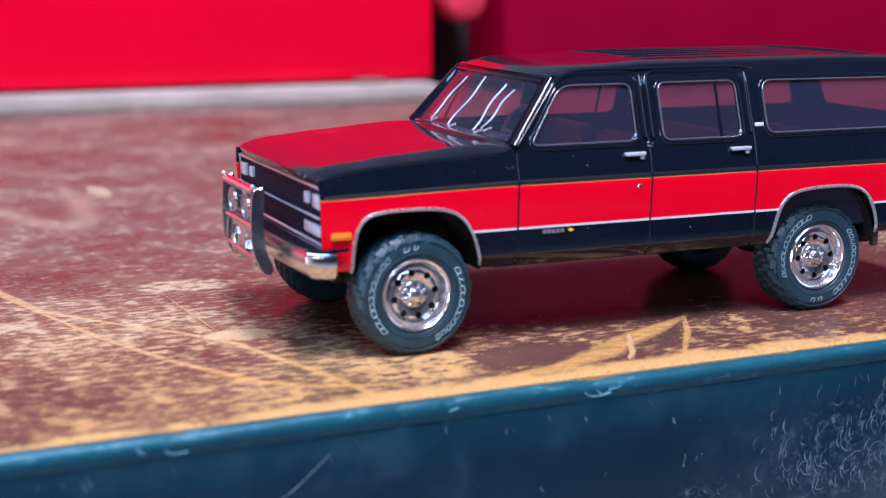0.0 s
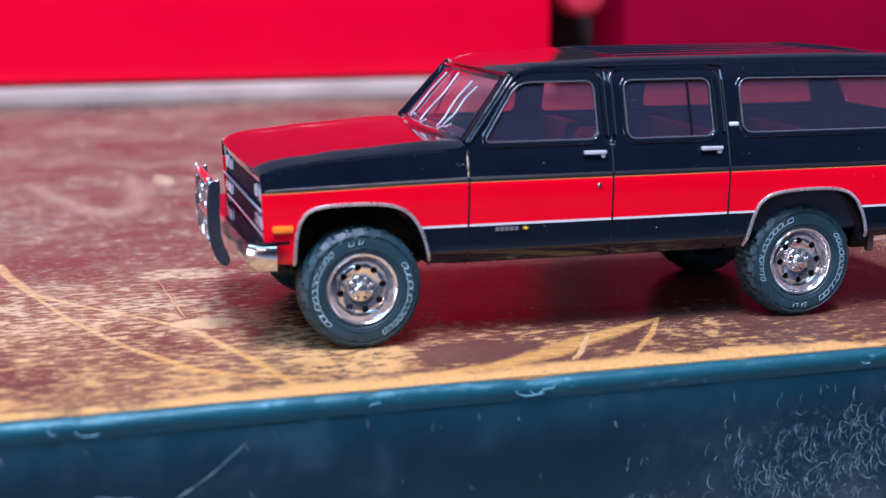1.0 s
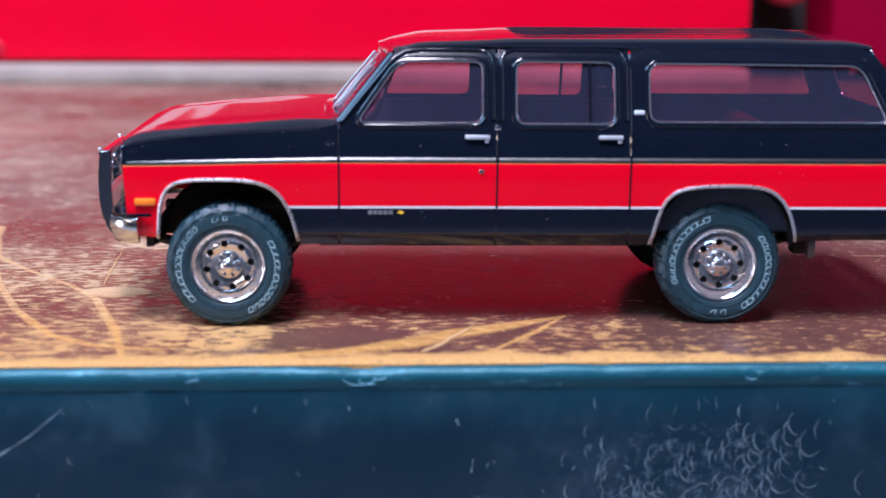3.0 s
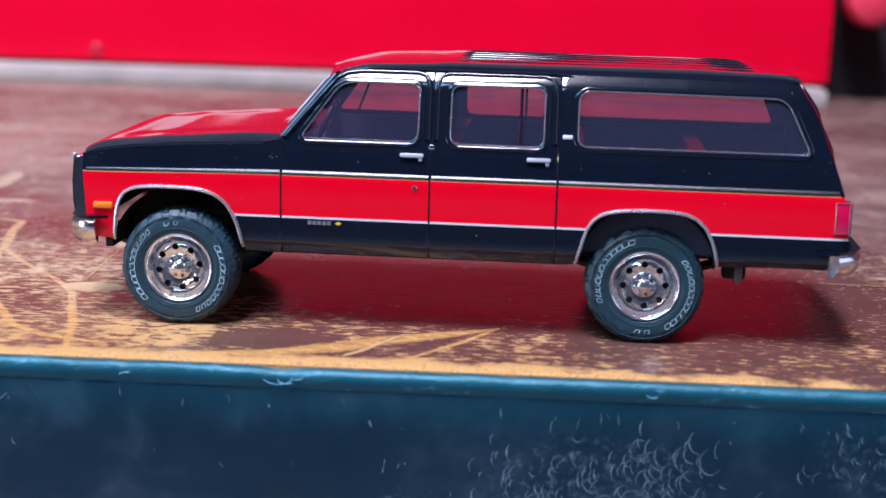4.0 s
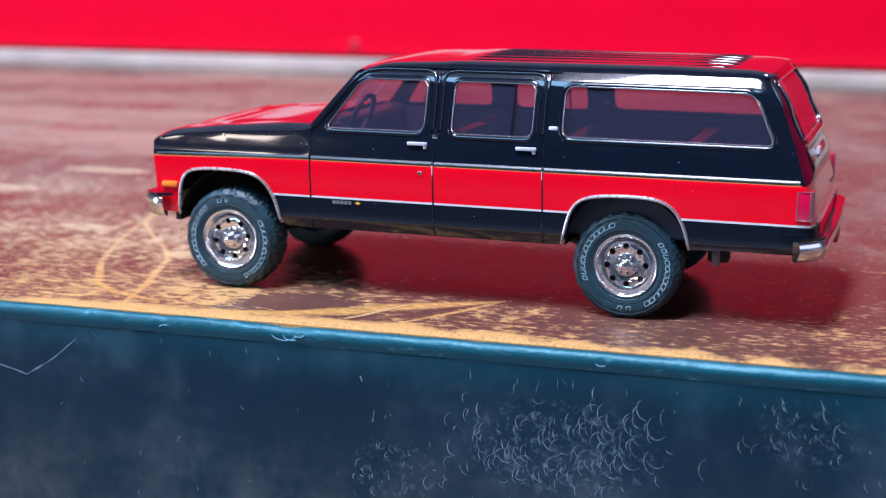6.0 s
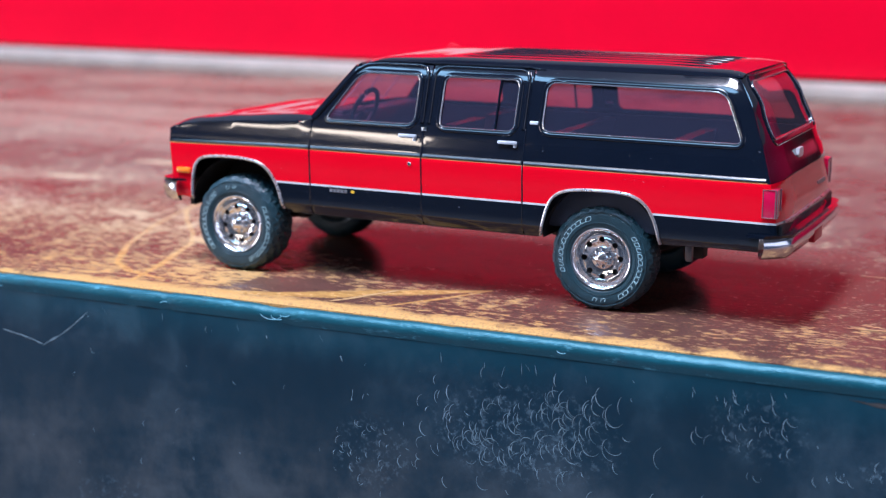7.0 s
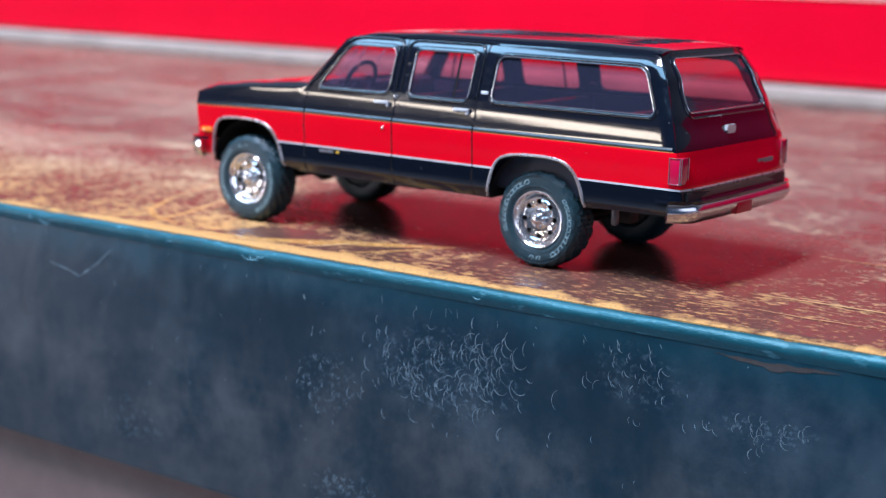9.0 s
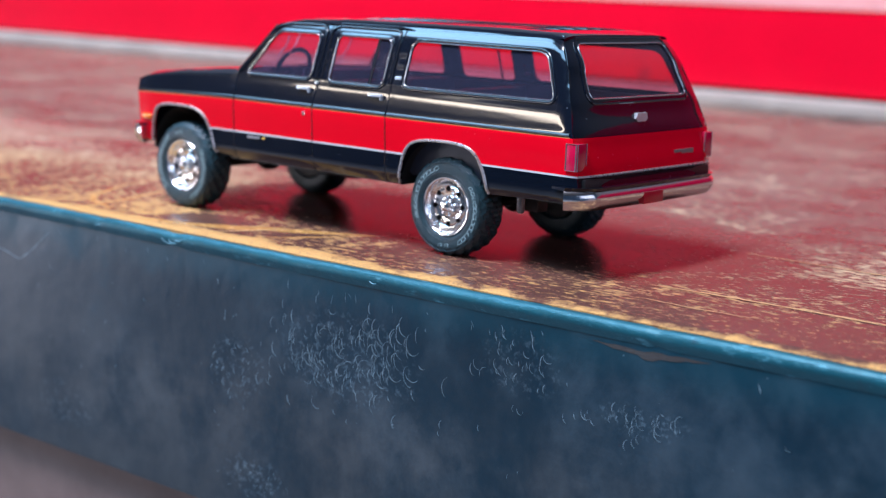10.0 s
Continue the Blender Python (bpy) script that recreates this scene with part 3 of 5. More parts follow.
def workbench():
    rng = random.Random(4)
    bench = thing("workbench", "worn maroon workbench with a rounded navy front edge", "workbench")
    x0, x1 = -88, 88
    # lacquered top, its front lip and the rounded navy edging below it
    bm = bmesh.new()
    top = [(-1.80, -0.022), (-1.765, -0.006), (-1.70, 0.0), (40.0, 0.0), (40.0, -2.0), (-1.66, -2.0)]
    loft(bm, [[(x, y, z) for y, z in top] for x in (x0, x1)], True, True)
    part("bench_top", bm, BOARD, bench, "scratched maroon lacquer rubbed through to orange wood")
    bm = bmesh.new()
    edge = [(-1.66, -0.05), (-1.785, -0.030), (-1.815, -0.032), (-1.838, -0.045), (-1.855, -0.072), (-1.860, -0.105), (-1.846, -0.130), (-1.834, -0.17), (-1.832, -0.22), (-1.832, -1.3), (-1.832, -2.40), (-1.815, -2.44), (-1.78, -2.45), (-1.66, -2.45)]
    xs = [x0, -30] + [x * 0.06 for x in range(-120, 210)] + [40, x1]
    rows = []
    lip_rows = []
    for x in xs:
        row = []
        for i, (y, z) in enumerate(edge):
            k = noise.noise(Vector((x * 1.1, i * 0.3, 2.0))) * 0.006 + noise.noise(Vector((x * 5.0, i * 0.5, 7.0))) * 0.004
            # knocks in the soft edging
            for cx, deep, wide in ((0.88, 0.018, 0.13), (-0.15, 0.014, 0.05), (-1.87, 0.012, 0.10), (2.38, 0.010, 0.06), (5.9, 0.014, 0.06), (-0.5, 0.008, 0.06)):
                k += deep * math.exp(-(((x - cx) / wide) ** 2)) * (1 if 1 < i < 8 else 0)
            lip = 1.0 if 1 <= i <= 7 else 0.0
            row.append((x, y + k * lip, z - k * 0.8 * lip))
        rows.append([(x, -1.66, -0.16), (x, -1.828, -0.16)] + row[8:])
        lip_rows.append(row[:8] + [(x, -1.66, -0.158)])
    lb = bmesh.new()
    loft(lb, lip_rows, True, True)
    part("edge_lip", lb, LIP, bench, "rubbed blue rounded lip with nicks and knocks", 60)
    loft(bm, rows, True, True)
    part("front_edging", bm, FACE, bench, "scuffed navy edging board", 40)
    bm = bmesh.new()
    strip(bm, [(5.35, -0.205), (5.6, -0.225), (5.85, -0.235), (6.05, -0.215), (6.3, -0.20)], [0.004, 0.03, 0.055, 0.03, 0.004], None, rng, 0.5)
    part("rubbed_patch", bm, RUBBED, bench, "dull brown patch rubbed through under the lip")
    part("apron", boxes(((x0, -1.62, -16), (x1, -0.6, -2.45))), APRON, bench, "dark brown apron under the bench top")
    for x in (-84, 80):
        for y in (-1.2, 36):
            part("leg", boxes(((x, y, -51.2), (x + 4, y + 4, -2.0)), bevel=0.3), APRON, bench)
    # gouges and long scratches through the lacquer
    z = 0.0035
    for path, widths in (
        ([(1.62, -0.99), (1.43, -1.35), (1.25, -1.63)], [0.02, 0.05, 0.04]),
        ([(-1.09, 1.62), (-1.06, 0.82), (-1.04, 0.27)], [0.008, 0.016, 0.012]),
        ([(-0.73, -0.05), (-0.56, 0.05), (-0.39, 0.19)], [0.03, 0.03, 0.01]),
        ([(-1.73, -0.39), (-1.50, -0.33), (-1.24, -0.23)], [0.01, 0.022, 0.008]),
        ([(5.11, -0.70), (5.51, -0.66), (5.86, -0.64), (6.64, -0.64), (7.52, -0.66)], [0.025, 0.05, 0.045, 0.05, 0.015]),
        ([(5.29, -1.18), (5.79, -1.21), (6.49, -1.16)], [0.01, 0.02, 0.01]),
        ([(4.95, 1.19), (5.5, 1.17), (6.3, 1.15), (7.4, 1.15)], [0.015, 0.035, 0.04, 0.02]),
    ):
        bm = bmesh.new()
        pts = dense(path, 0.05, closed=False)
        last = len(pts) - 1
        for strand in range(10 + int(max(widths) * 90)):
            off = 0.0 if strand == 0 else rng.uniform(-0.5, 0.5)
            i0 = 0 if strand == 0 else rng.randrange(0, max(1, last * 3 // 4))
            i1 = last if strand == 0 else min(last, i0 + rng.randrange(4, max(6, last // 2)))
            if i1 - i0 < 3:
                continue
            line, wide = [], []
            for i in range(i0, i1 + 1):
                a, b = Vector(pts[max(i - 1, 0)]), Vector(pts[min(i + 1, last)])
                d = (b - a).normalized()
                w = np.interp(i / last, np.linspace(0, 1, len(widths)), widths)
                k = off * w + 0.012 * noise.noise(Vector((i * 0.3, strand * 3.1, z * 900)))
                line.append((pts[i][0] - d.y * k, pts[i][1] + d.x * k))
                wide.append(w * ((0.8 if max(widths) < 0.06 else 0.45) if strand == 0 else 0.22) * (0.25 if i in (i0, i1) else 1.0) * (0.6 + 0.8 * abs(noise.noise(Vector((i * 0.45, strand * 1.7, 4.0))))))
            strip(bm, line, wide, z + strand * 0.00005, rng, 0.6)
        part("scratch", bm, WORN, bench)["kind"] = "stuff"
        z += 0.0006
    # crescent scuffs on the front edging
    bm = bmesh.new()
    for cx, cz, sx, sz, count, size in ((2.95, -0.84, 0.40, 0.20, 120, 1.0), (3.45, -0.62, 0.26, 0.18, 40, 1.1), (1.72, -1.12, 0.20, 0.18, 40, 0.6), (4.7, -0.50, 0.20, 0.15, 34, 0.8), (5.75, -0.72, 0.22, 0.06, 34, 0.7), (1.95, -2.08, 0.22, 0.10, 26, 0.5), (2.0, -1.0, 2.6, 0.5, 40, 0.4)):
        for _ in range(count):
            px, pz = rng.gauss(cx, sx), rng.gauss(cz, sz)
            if pz > -0.26 or pz < -2.35:
                continue
            r = size * rng.uniform(0.035, 0.078)
            mid, arc = rng.gauss(3.3, 0.55), rng.uniform(0.8, 2.6)
            pts = [(px + r * math.cos(mid + arc * (k / 8 - 0.5)), pz + 1.15 * r * math.sin(mid + arc * (k / 8 - 0.5))) for k in range(9)]
            strip(bm, pts, [0.0015, rng.uniform(0.003, 0.0085) * (0.55 + 0.45 * size), 0.0015], None, rng, 0.6)
    part("scuff_patch", bm, SCUFF, bench)["kind"] = "stuff"
    for cx, cz, r, a0, arc in ((0.86, -0.085, 0.10, 3.4, 2.6), (0.92, -0.10, 0.06, 3.0, 2.4), (0.98, -0.075, 0.05, 3.9, 2.2), (-0.14, -0.12, 0.05, 1.2, 1.6), (-1.87, -0.10, 0.08, 3.3, 2.2), (-2.05, -0.09, 0.05, 2.5, 2.0), (3.3, -0.10, 0.04, 3.3, 2.2)):
        bm = bmesh.new()
        pts = [(cx + r * math.cos(a0 + arc * k / 8), -1.868, cz + 0.5 * r * math.sin(a0 + arc * k / 8)) for k in range(9)]
        part("lip_scar", tube(bm, pts, 0.0035, 6), simple("pale_blue_scar", (0.13, 0.32, 0.40), 0.5) if cx > 0.85 and cx < 0.87 else bpy.data.materials["pale_blue_scar"], bench)
    bm = bmesh.new()
    for _ in range(34):
        px, r = rng.uniform(-4.5, 7.5), rng.uniform(0.008, 0.05)
        lean, top = rng.gauss(0.25, 0.35), rng.uniform(-0.30, -0.20)
        strip(bm, [(px, top), (px + r * lean, top - r), (px + 1.6 * r * lean, top - 1.8 * r)], [0.001, rng.uniform(0.003, 0.007), 0.001], None, rng, 0.6)
    part("nick_marks", bm, SCUFF, bench)["kind"] = "stuff"
    for path, widths in (
        ([(-0.95, -0.28), (-1.16, -0.46), (-1.42, -0.62), (-1.60, -0.57), (-1.85, -0.53)], [0.01, 0.03, 0.035, 0.03, 0.02]),
        ([(1.57, -0.63), (1.56, -0.72)], [0.03, 0.03]),
        ([(1.46, -0.37), (1.48, -0.41)], [0.035, 0.03]),
    ):
        bm = bmesh.new()
        strip(bm, path, [w * 0.33 for w in widths], None, rng, 0.8)
        part("scuff_mark", bm, SCUFF, bench)


workbench()


# ---- red chests behind ----
def chests():
    chest = thing("storage_chest", "long bright red enamelled chest on a pale plinth", "chest")
    part("chest_body", boxes(((-75, 16.7, 0.37), (8.12, 36, 7.6)), bevel=0.06), CHEST, chest)
    part("plinth", boxes(((-75, 16.1, 0.0), (8.0, 35.5, 0.30)), bevel=0.05), PLINTH, chest, "pale dusty plinth")
    # plain black strip between the plinth and the red body
    part("base_strip", boxes(((-75, 16.80, 0.30), (8.05, 35.8, 0.40))), VOID, chest, "black strip along the chest's lower edge")
    outline = rounded([(-40, 2.06), (6.15, 2.02), (6.15, 2.75), (-40, 2.75)], 0.22, 6)
    bm = bmesh.new()
    loft(bm, [[(x, 16.66, z) for x, z in outline], [(x, 16.76, z) for x, z in outline]], True, True)
    part("label_panel", bm, PANEL, chest, "pale pink panel on the chest's face")
    bm = lathe(bmesh.new(), [(0.0, -0.03), (0.10, -0.03), (0.13, -0.01), (0.13, 0.05)], (-5.6, 16.68, 0.57), 16)
    part("base_screw", bm, simple("dull_red_screw", (0.50, 0.0, 0.02), 0.5), chest, "dull red screw head near the chest's lower edge")
    part("base_stop", boxes(((6.45, 16.45, 0.30), (7.05, 16.75, 0.40)), bevel=0.03), APRON, chest, "small brown wooden block under the chest's edge")
    other = thing("storage_box", "dark crimson enamelled box beside the bright red chest", "box")
    part("box_body", boxes(((9.68, 16.7, 0.3), (44, 36, 7.6)), bevel=0.06), DARK_CHEST, other)
    part("box_foot", boxes(((9.9, 17.0, 0.0), (43.8, 35.6, 0.3))), VOID, other)
    # plain black sheet added to fill the dark gap between chest and box
    gap = thing("black_gap_sheet", "black sheet put into the dark gap between the chests", "board")
    part("gap_face", boxes(((8.2, 18.2, 0.0), (9.6, 19.0, 7.4))), VOID, gap)
    bm = bmesh.new()
    lathe(bm, [(0.0, -0.38), (0.26, -0.37), (0.39, -0.29), (0.46, -0.12), (0.46, 0.36), (0.24, 1.5), (0.0, 1.5)], (8.82, 16.9, 1.88), 32)
    tagged(part("round_knob", bm, simple("pinkish_red_knob", (0.62, 0.03, 0.06), 0.4, coat=0.2), gap), "rounded pinkish red knob")


chests()


# ---- model car ----
CAR = thing("model_car", "die-cast off-road estate car, black and red, parked on the bench", "model car")
CAR.matrix_world = pose(0.025 * K, 0.03 * K, 0.025 * K, rz=-1.5)
SECTION = [(0.50, 0.925), (0.560, 0.965), (0.602, 0.992), (0.66, 0.997), (0.80, 1.003), (1.00, 1.015), (1.085, 1.018), (1.115, 1.008), (1.16, 0.997), (1.24, 0.977), (1.30, 0.960), (1.345, 0.945), (1.42, 0.920), (1.50, 0.893), (1.60, 0.861), (1.70, 0.828), (1.735, 0.813), (1.775, 0.787), (1.81, 0.759), (1.85, 0.725)]


def half_width(x, z):
    w = curve_through(SECTION, z)
    w *= 0.988 - 0.004 * max(0.0, min(1.0, (-0.45 - x) / 0.20)) ** 2
    back = rear_x(z) - x
    w -= 0.022 * max(0.0, 1 - back / 0.12) ** 2.2
    return w


def rear_x(z):
    return curve_through([(0.5, 4.705), (0.80, 4.675), (1.08, 4.628), (1.30, 4.555), (1.60, 4.435), (1.86, 4.285)], z)


ROOF_EDGE = [(-0.676, 1.182), (-0.600, 1.206), (-0.490, 1.227), (-0.33, 1.248), (0.12, 1.28), (0.60, 1.302), (0.728, 1.33)]
FRONT_ARCH = [(0.465, 0.56), (0.440, 0.67), (0.405, 0.775), (0.335, 0.885), (0.235, 0.945), (0.10, 0.968), (-0.10, 0.971), (-0.24, 0.966), (-0.345, 0.945), (-0.405, 0.89), (-0.435, 0.80), (-0.447, 0.70), (-0.455, 0.58)]
REAR_ARCH = [(2.80, 0.54), (2.83, 0.66), (2.87, 0.80), (2.93, 0.88), (3.03, 0.92), (3.20, 0.937), (3.45, 0.937), (3.58, 0.912), (3.668, 0.85), (3.725, 0.75), (3.755, 0.66), (3.775, 0.56)]


def smoothed(points):
    """Cut the corners of an open line twice, keeping its ends."""
    for _ in range(2):
        out = [points[0]]
        for (a, b), (c, d) in zip(points, points[1:]):
            out += [(a * 0.75 + c * 0.25, b * 0.75 + d * 0.25), (a * 0.25 + c * 0.75, b * 0.25 + d * 0.75)]
        points = out + [points[-1]]
    return points


FRONT_ARCH, REAR_ARCH = smoothed(FRONT_ARCH), smoothed(REAR_ARCH)
FRONT_WINDOW = rounded([(0.86, 1.345), (1.675, 1.345), (1.675, 1.725), (1.13, 1.725)], [0.05, 0.07, 0.06, 0.09], 6)
REAR_WINDOW = rounded([(1.905, 1.34), (2.545, 1.34), (2.545, 1.725), (1.905, 1.725)], 0.06, 6)
QUARTER_WINDOW = rounded([(2.785, 1.355), (4.355, 1.355), (4.19, 1.71), (2.785, 1.72)], [0.07, 0.05, 0.09, 0.08], 6)


def along(points, side, proud=0.0, closed=True):
    return [(x, side * (half_width(x, z) + proud), z) for x, z in dense(points, 0.05, closed)]


def grown(points, d):
    """Offset a closed (x, z) outline outwards."""
    n = len(points)
    area = sum(points[i - 1][0] * points[i][1] - points[i][0] * points[i - 1][1] for i in range(n))
    out = []
    for i in range(n):
        a, b = Vector(points[i - 1]), Vector(points[(i + 1) % n])
        t = (b - a).normalized()
        s = Vector((t.y, -t.x)) * (1 if area > 0 else -1)
        out.append(tuple(Vector(points[i]) + s * d))
    return out


def window(panel, outline, side, bar=None):
    """Chrome surround, black raised frame and a pane in an opening of a body panel."""
    bm = tube(bmesh.new(), along(grown(outline, 0.004), side, 0.004), 0.0060, 6, True)
    part("window_trim", bm, TRIM, panel, "thin chrome window surround")
    ring, rows = dense(outline, 0.05, True), []
    for d, proud in ((0.006, -0.006), (0.009, 0.005), (0.014, 0.009), (0.030, 0.0095), (0.036, 0.007), (0.041, -0.001), (0.044, -0.008)):
        rows.append([(x, side * (half_width(x, z) + proud), z) for x, z in grown(ring, d)])
    bm = bmesh.new()
    loft(bm, [list(col) + [col[0]] for col in rows])
    bmesh.ops.remove_doubles(bm, verts=bm.verts, dist=1e-5)
    bmesh.ops.recalc_face_normals(bm, faces=bm.faces)
    part("window_frame", bm, BLACK, panel, angle=50)
    bm = sheet(outline, [], lambda x, z: (x, side * (half_width(x, z) - 0.012), z), 0.12, 0.006, (0, -side, 0))
    part("window_pane", bm, CLEAR, panel, "clear plastic pane")
    if bar:
        bm = tube(bmesh.new(), [(x, side * (half_width(x, z) - 0.006), z) for x, z in bar], 0.011, 6)
        part("vent_bar", bm, BLACK, panel)


def door_handle(panel, x, z, side):
    y = half_width(x, z)
    bm = boxes(((x - 0.165, side * (y + 0.012), z - 0.004), (x, side * (y + 0.034), z + 0.024)), bevel=0.009)
    add_box(bm, (x - 0.035, side * (y - 0.01), z - 0.03), (x - 0.008, side * (y + 0.024), z + 0.004), 0.006)
    add_box(bm, (x - 0.16, side * (y - 0.01), z), (x - 0.14, side * (y + 0.02), z + 0.02), 0.004)
    part("door_handle", bm, HANDLE, panel, "chrome door handle")


def body_side(side):
    def lift(x, z):
        return (x, side * half_width(x, z), z)

    inward = (0, -side, 0)
    fender = [(-0.645, 0.595), (-0.657, 0.80), (-0.670, 1.08)] + ROOF_EDGE + [(0.728, 0.53), (0.48, 0.53)] + FRONT_ARCH
    def moulding(panel, a, b):
        bm, rows = bmesh.new(), []
        for x in np.linspace(a, b, 24):
            y, z = half_width(x, 1.10), 1.0925 - 0.026 * max(0.0, min(1.0, (0.7 - x) / 1.5))
            rows.append([(x, side * (y + o), z + h) for o, h in ((-0.01, 0.0), (0.006, 0.001), (0.009, 0.004), (0.008, 0.009), (0.002, 0.019), (-0.006, 0.028), (-0.014, 0.034), (-0.022, 0.036))])
        loft(bm, rows, True, True)
        part("moulding", bm, BELT, panel)
        if b < 4:
            pts = [(b + 0.010, side * (half_width(b, z) - 0.007), z) for z in np.linspace(0.56, 1.30 if a < 0 else 1.78, 22)]
            part("door_seam", tube(bmesh.new(), pts, 0.0095, 8), BLACK, panel)

    f = part("front_fender", sheet(fender, [], lift, 0.05, 0.02, inward), PAINT, CAR)
    bm = boxes(((-0.600, side * 0.955, 0.797), (-0.460, side * 1.018, 0.846)), bevel=0.014)
    moulding(f, -0.645, 0.725)
    crease = [(x, side * (half_width(x, z) - 0.004), z - 0.002) for x, z in dense(ROOF_EDGE[1:-1], 0.05, False)]
    part("fender_crease", tube(bmesh.new(), crease, 0.011, 8), BLACK, f)
    part("marker_lamp", bm, AMBER, f, "amber side marker lamp")
    bm = tube(bmesh.new(), [(x, side * (half_width(x, z) + 0.006), z) for x, z in dense(FRONT_ARCH, 0.04, False)], 0.013, 8)
    part("arch_trim", bm, SILVER, f, "silver wheel arch trim")

    door = [(0.742, 0.53), (1.766, 0.53), (1.766, 1.825), (1.30, 1.832), (1.16, 1.805), (1.085, 1.755), (0.742, 1.34)]
    d = part("front_door", sheet(door, [FRONT_WINDOW], lift, 0.05, 0.02, inward), PAINT, CAR)
    moulding(d, 0.745, 1.763)
    window(d, FRONT_WINDOW, side, [(1.02, 1.35), (1.17, 1.72)] if side > 0 else None)
    door_handle(d, 1.725, 1.245, side)
    bm = tube(bmesh.new(), along([(0.755, 1.345), (0.93, 1.557), (1.095, 1.752), (1.165, 1.788), (1.28, 1.802), (1.66, 1.802), (1.715, 1.788), (1.742, 1.745), (1.746, 1.36)], side, 0.001, False), 0.018, 12)
    part("door_edge", bm, BLACK, d)
    bm = lathe(bmesh.new(), [(0.0, -0.012), (0.012, -0.012), (0.017, -0.006), (0.017, 0.02)], (1.67, 0, 0), 14)
    bmesh.ops.scale(bm, vec=(1, -side, 1), verts=bm.verts)
    bmesh.ops.translate(bm, vec=(0, side * half_width(1.67, 1.03), 1.03), verts=bm.verts)
    part("door_lock", bm, CHROME, d, "round chrome lock")
    # model badge: plain bars and a yellow lozenge
    y = half_width(1.0, 0.755)
    bm = bmesh.new()
    for i in range(5):
        add_box(bm, (0.925 + i * 0.034, side * (y - 0.002), 0.742), (0.952 + i * 0.034, side * (y + 0.006), 0.768))
    part("badge_bars", bm, GREY_INK, d)
    bm = bmesh.new()
    rim = [(1.118, 0.755), (1.138, 0.768), (1.165, 0.757), (1.144, 0.743)]
    loft(bm, [[(x, side * (y - 0.002), z) for x, z in rim], [(x, side * (y + 0.007), z) for x, z in rim]], True, True)
    part("badge_lozenge", bm, YELLOW, d, "small yellow lozenge badge")
    y = half_width(1.77, 1.315)
    part("hinge", boxes(((1.755, side * (y - 0.01), 1.297), (1.80, side * (y + 0.012), 1.327)), bevel=0.006), CHROME, d)

    door = [(1.780, 0.53), (2.646, 0.53), (2.646, 1.825), (1.780, 1.825)]
    d = part("rear_door", sheet(door, [REAR_WINDOW], lift, 0.05, 0.02, inward), PAINT, CAR)
    moulding(d, 1.783, 2.643)
    window(d, REAR_WINDOW, side, [(2.385, 1.345), (2.385, 1.72)])
    door_handle(d, 2.60, 1.245, side)
    bm = tube(bmesh.new(), along([(1.803, 1.36), (1.803, 1.745), (1.825, 1.786), (1.88, 1.802), (2.55, 1.802), (2.60, 1.788), (2.622, 1.745), (2.625, 1.36)], side, 0.001, False), 0.016, 12)
    part("door_edge", bm, BLACK, d)

    panel = [(2.660, 0.53), (2.79, 0.53)] + REAR_ARCH + [(3.80, 0.555), (4.545, 0.58)]
    panel += [(rear_x(z) - 0.03, z) for z in (0.60, 0.80, 1.08, 1.30, 1.60, 1.80, 1.835)] + [(2.660, 1.825)]
    q = part("quarter_panel", sheet(panel, [QUARTER_WINDOW], lift, 0.05, 0.02, inward), PAINT, CAR)
    moulding(q, 2.663, 4.56)
    window(q, QUARTER_WINDOW, side)
    bm = tube(bmesh.new(), [(x, side * (half_width(x, z) + 0.006), z) for x, z in dense(REAR_ARCH, 0.04, False)], 0.013, 8)
    part("arch_trim", bm, SILVER, q, "silver wheel arch trim")
    bm = boxes(((2.675, side * 0.890, 1.398), (2.745, side * 0.922, 1.426)), bevel=0.006)
    part("pillar_badge", bm, LENS, q, "small pale chrome badge")
    # tail lamp on the corner
    bm = boxes(((4.545, side * 0.872, 0.832), (4.652, side * 1.003, 1.045)), bevel=0.012)
    lamp = part("tail_lamp", bm, TAIL, q, "dark red wrap-round tail lamp")
    ring = [(4.547, side * 1.004, 0.834), (4.547, side * 1.004, 1.043), (4.640, side * 1.004, 1.043), (4.640, side * 1.004, 0.834)]
    part("lamp_trim", tube(bmesh.new(), ring, 0.005, 6, True), TRIM, lamp, "chrome lamp surround")
    ring = [(4.652, side * 0.994, 0.834), (4.652, side * 0.994, 1.043), (4.652, side * 0.876, 1.043), (4.652, side * 0.876, 0.834)]
    part("lamp_trim", tube(bmesh.new(), ring, 0.004, 6, True), TRIM, lamp, "chrome lamp surround")
    # windscreen pillar
    a, b = Vector((0.735, side * 0.918, 1.335)), Vector((1.085, side * 0.760, 1.768))
    bm = tube(bmesh.new(), [a.lerp(b, w) for w in (0, 0.3, 0.6, 1.0)], 0.034, 14)
    part("windscreen_pillar", bm, BLACK, CAR)


for s in (-1, 1):
    body_side(s)


def hood_height(x):
    return curve_through([(-0.715, 1.212), (-0.690, 1.228), (-0.655, 1.243), (-0.575, 1.264), (-0.47, 1.279), (-0.38, 1.286), (-0.10, 1.316), (0.5, 1.356)], x)


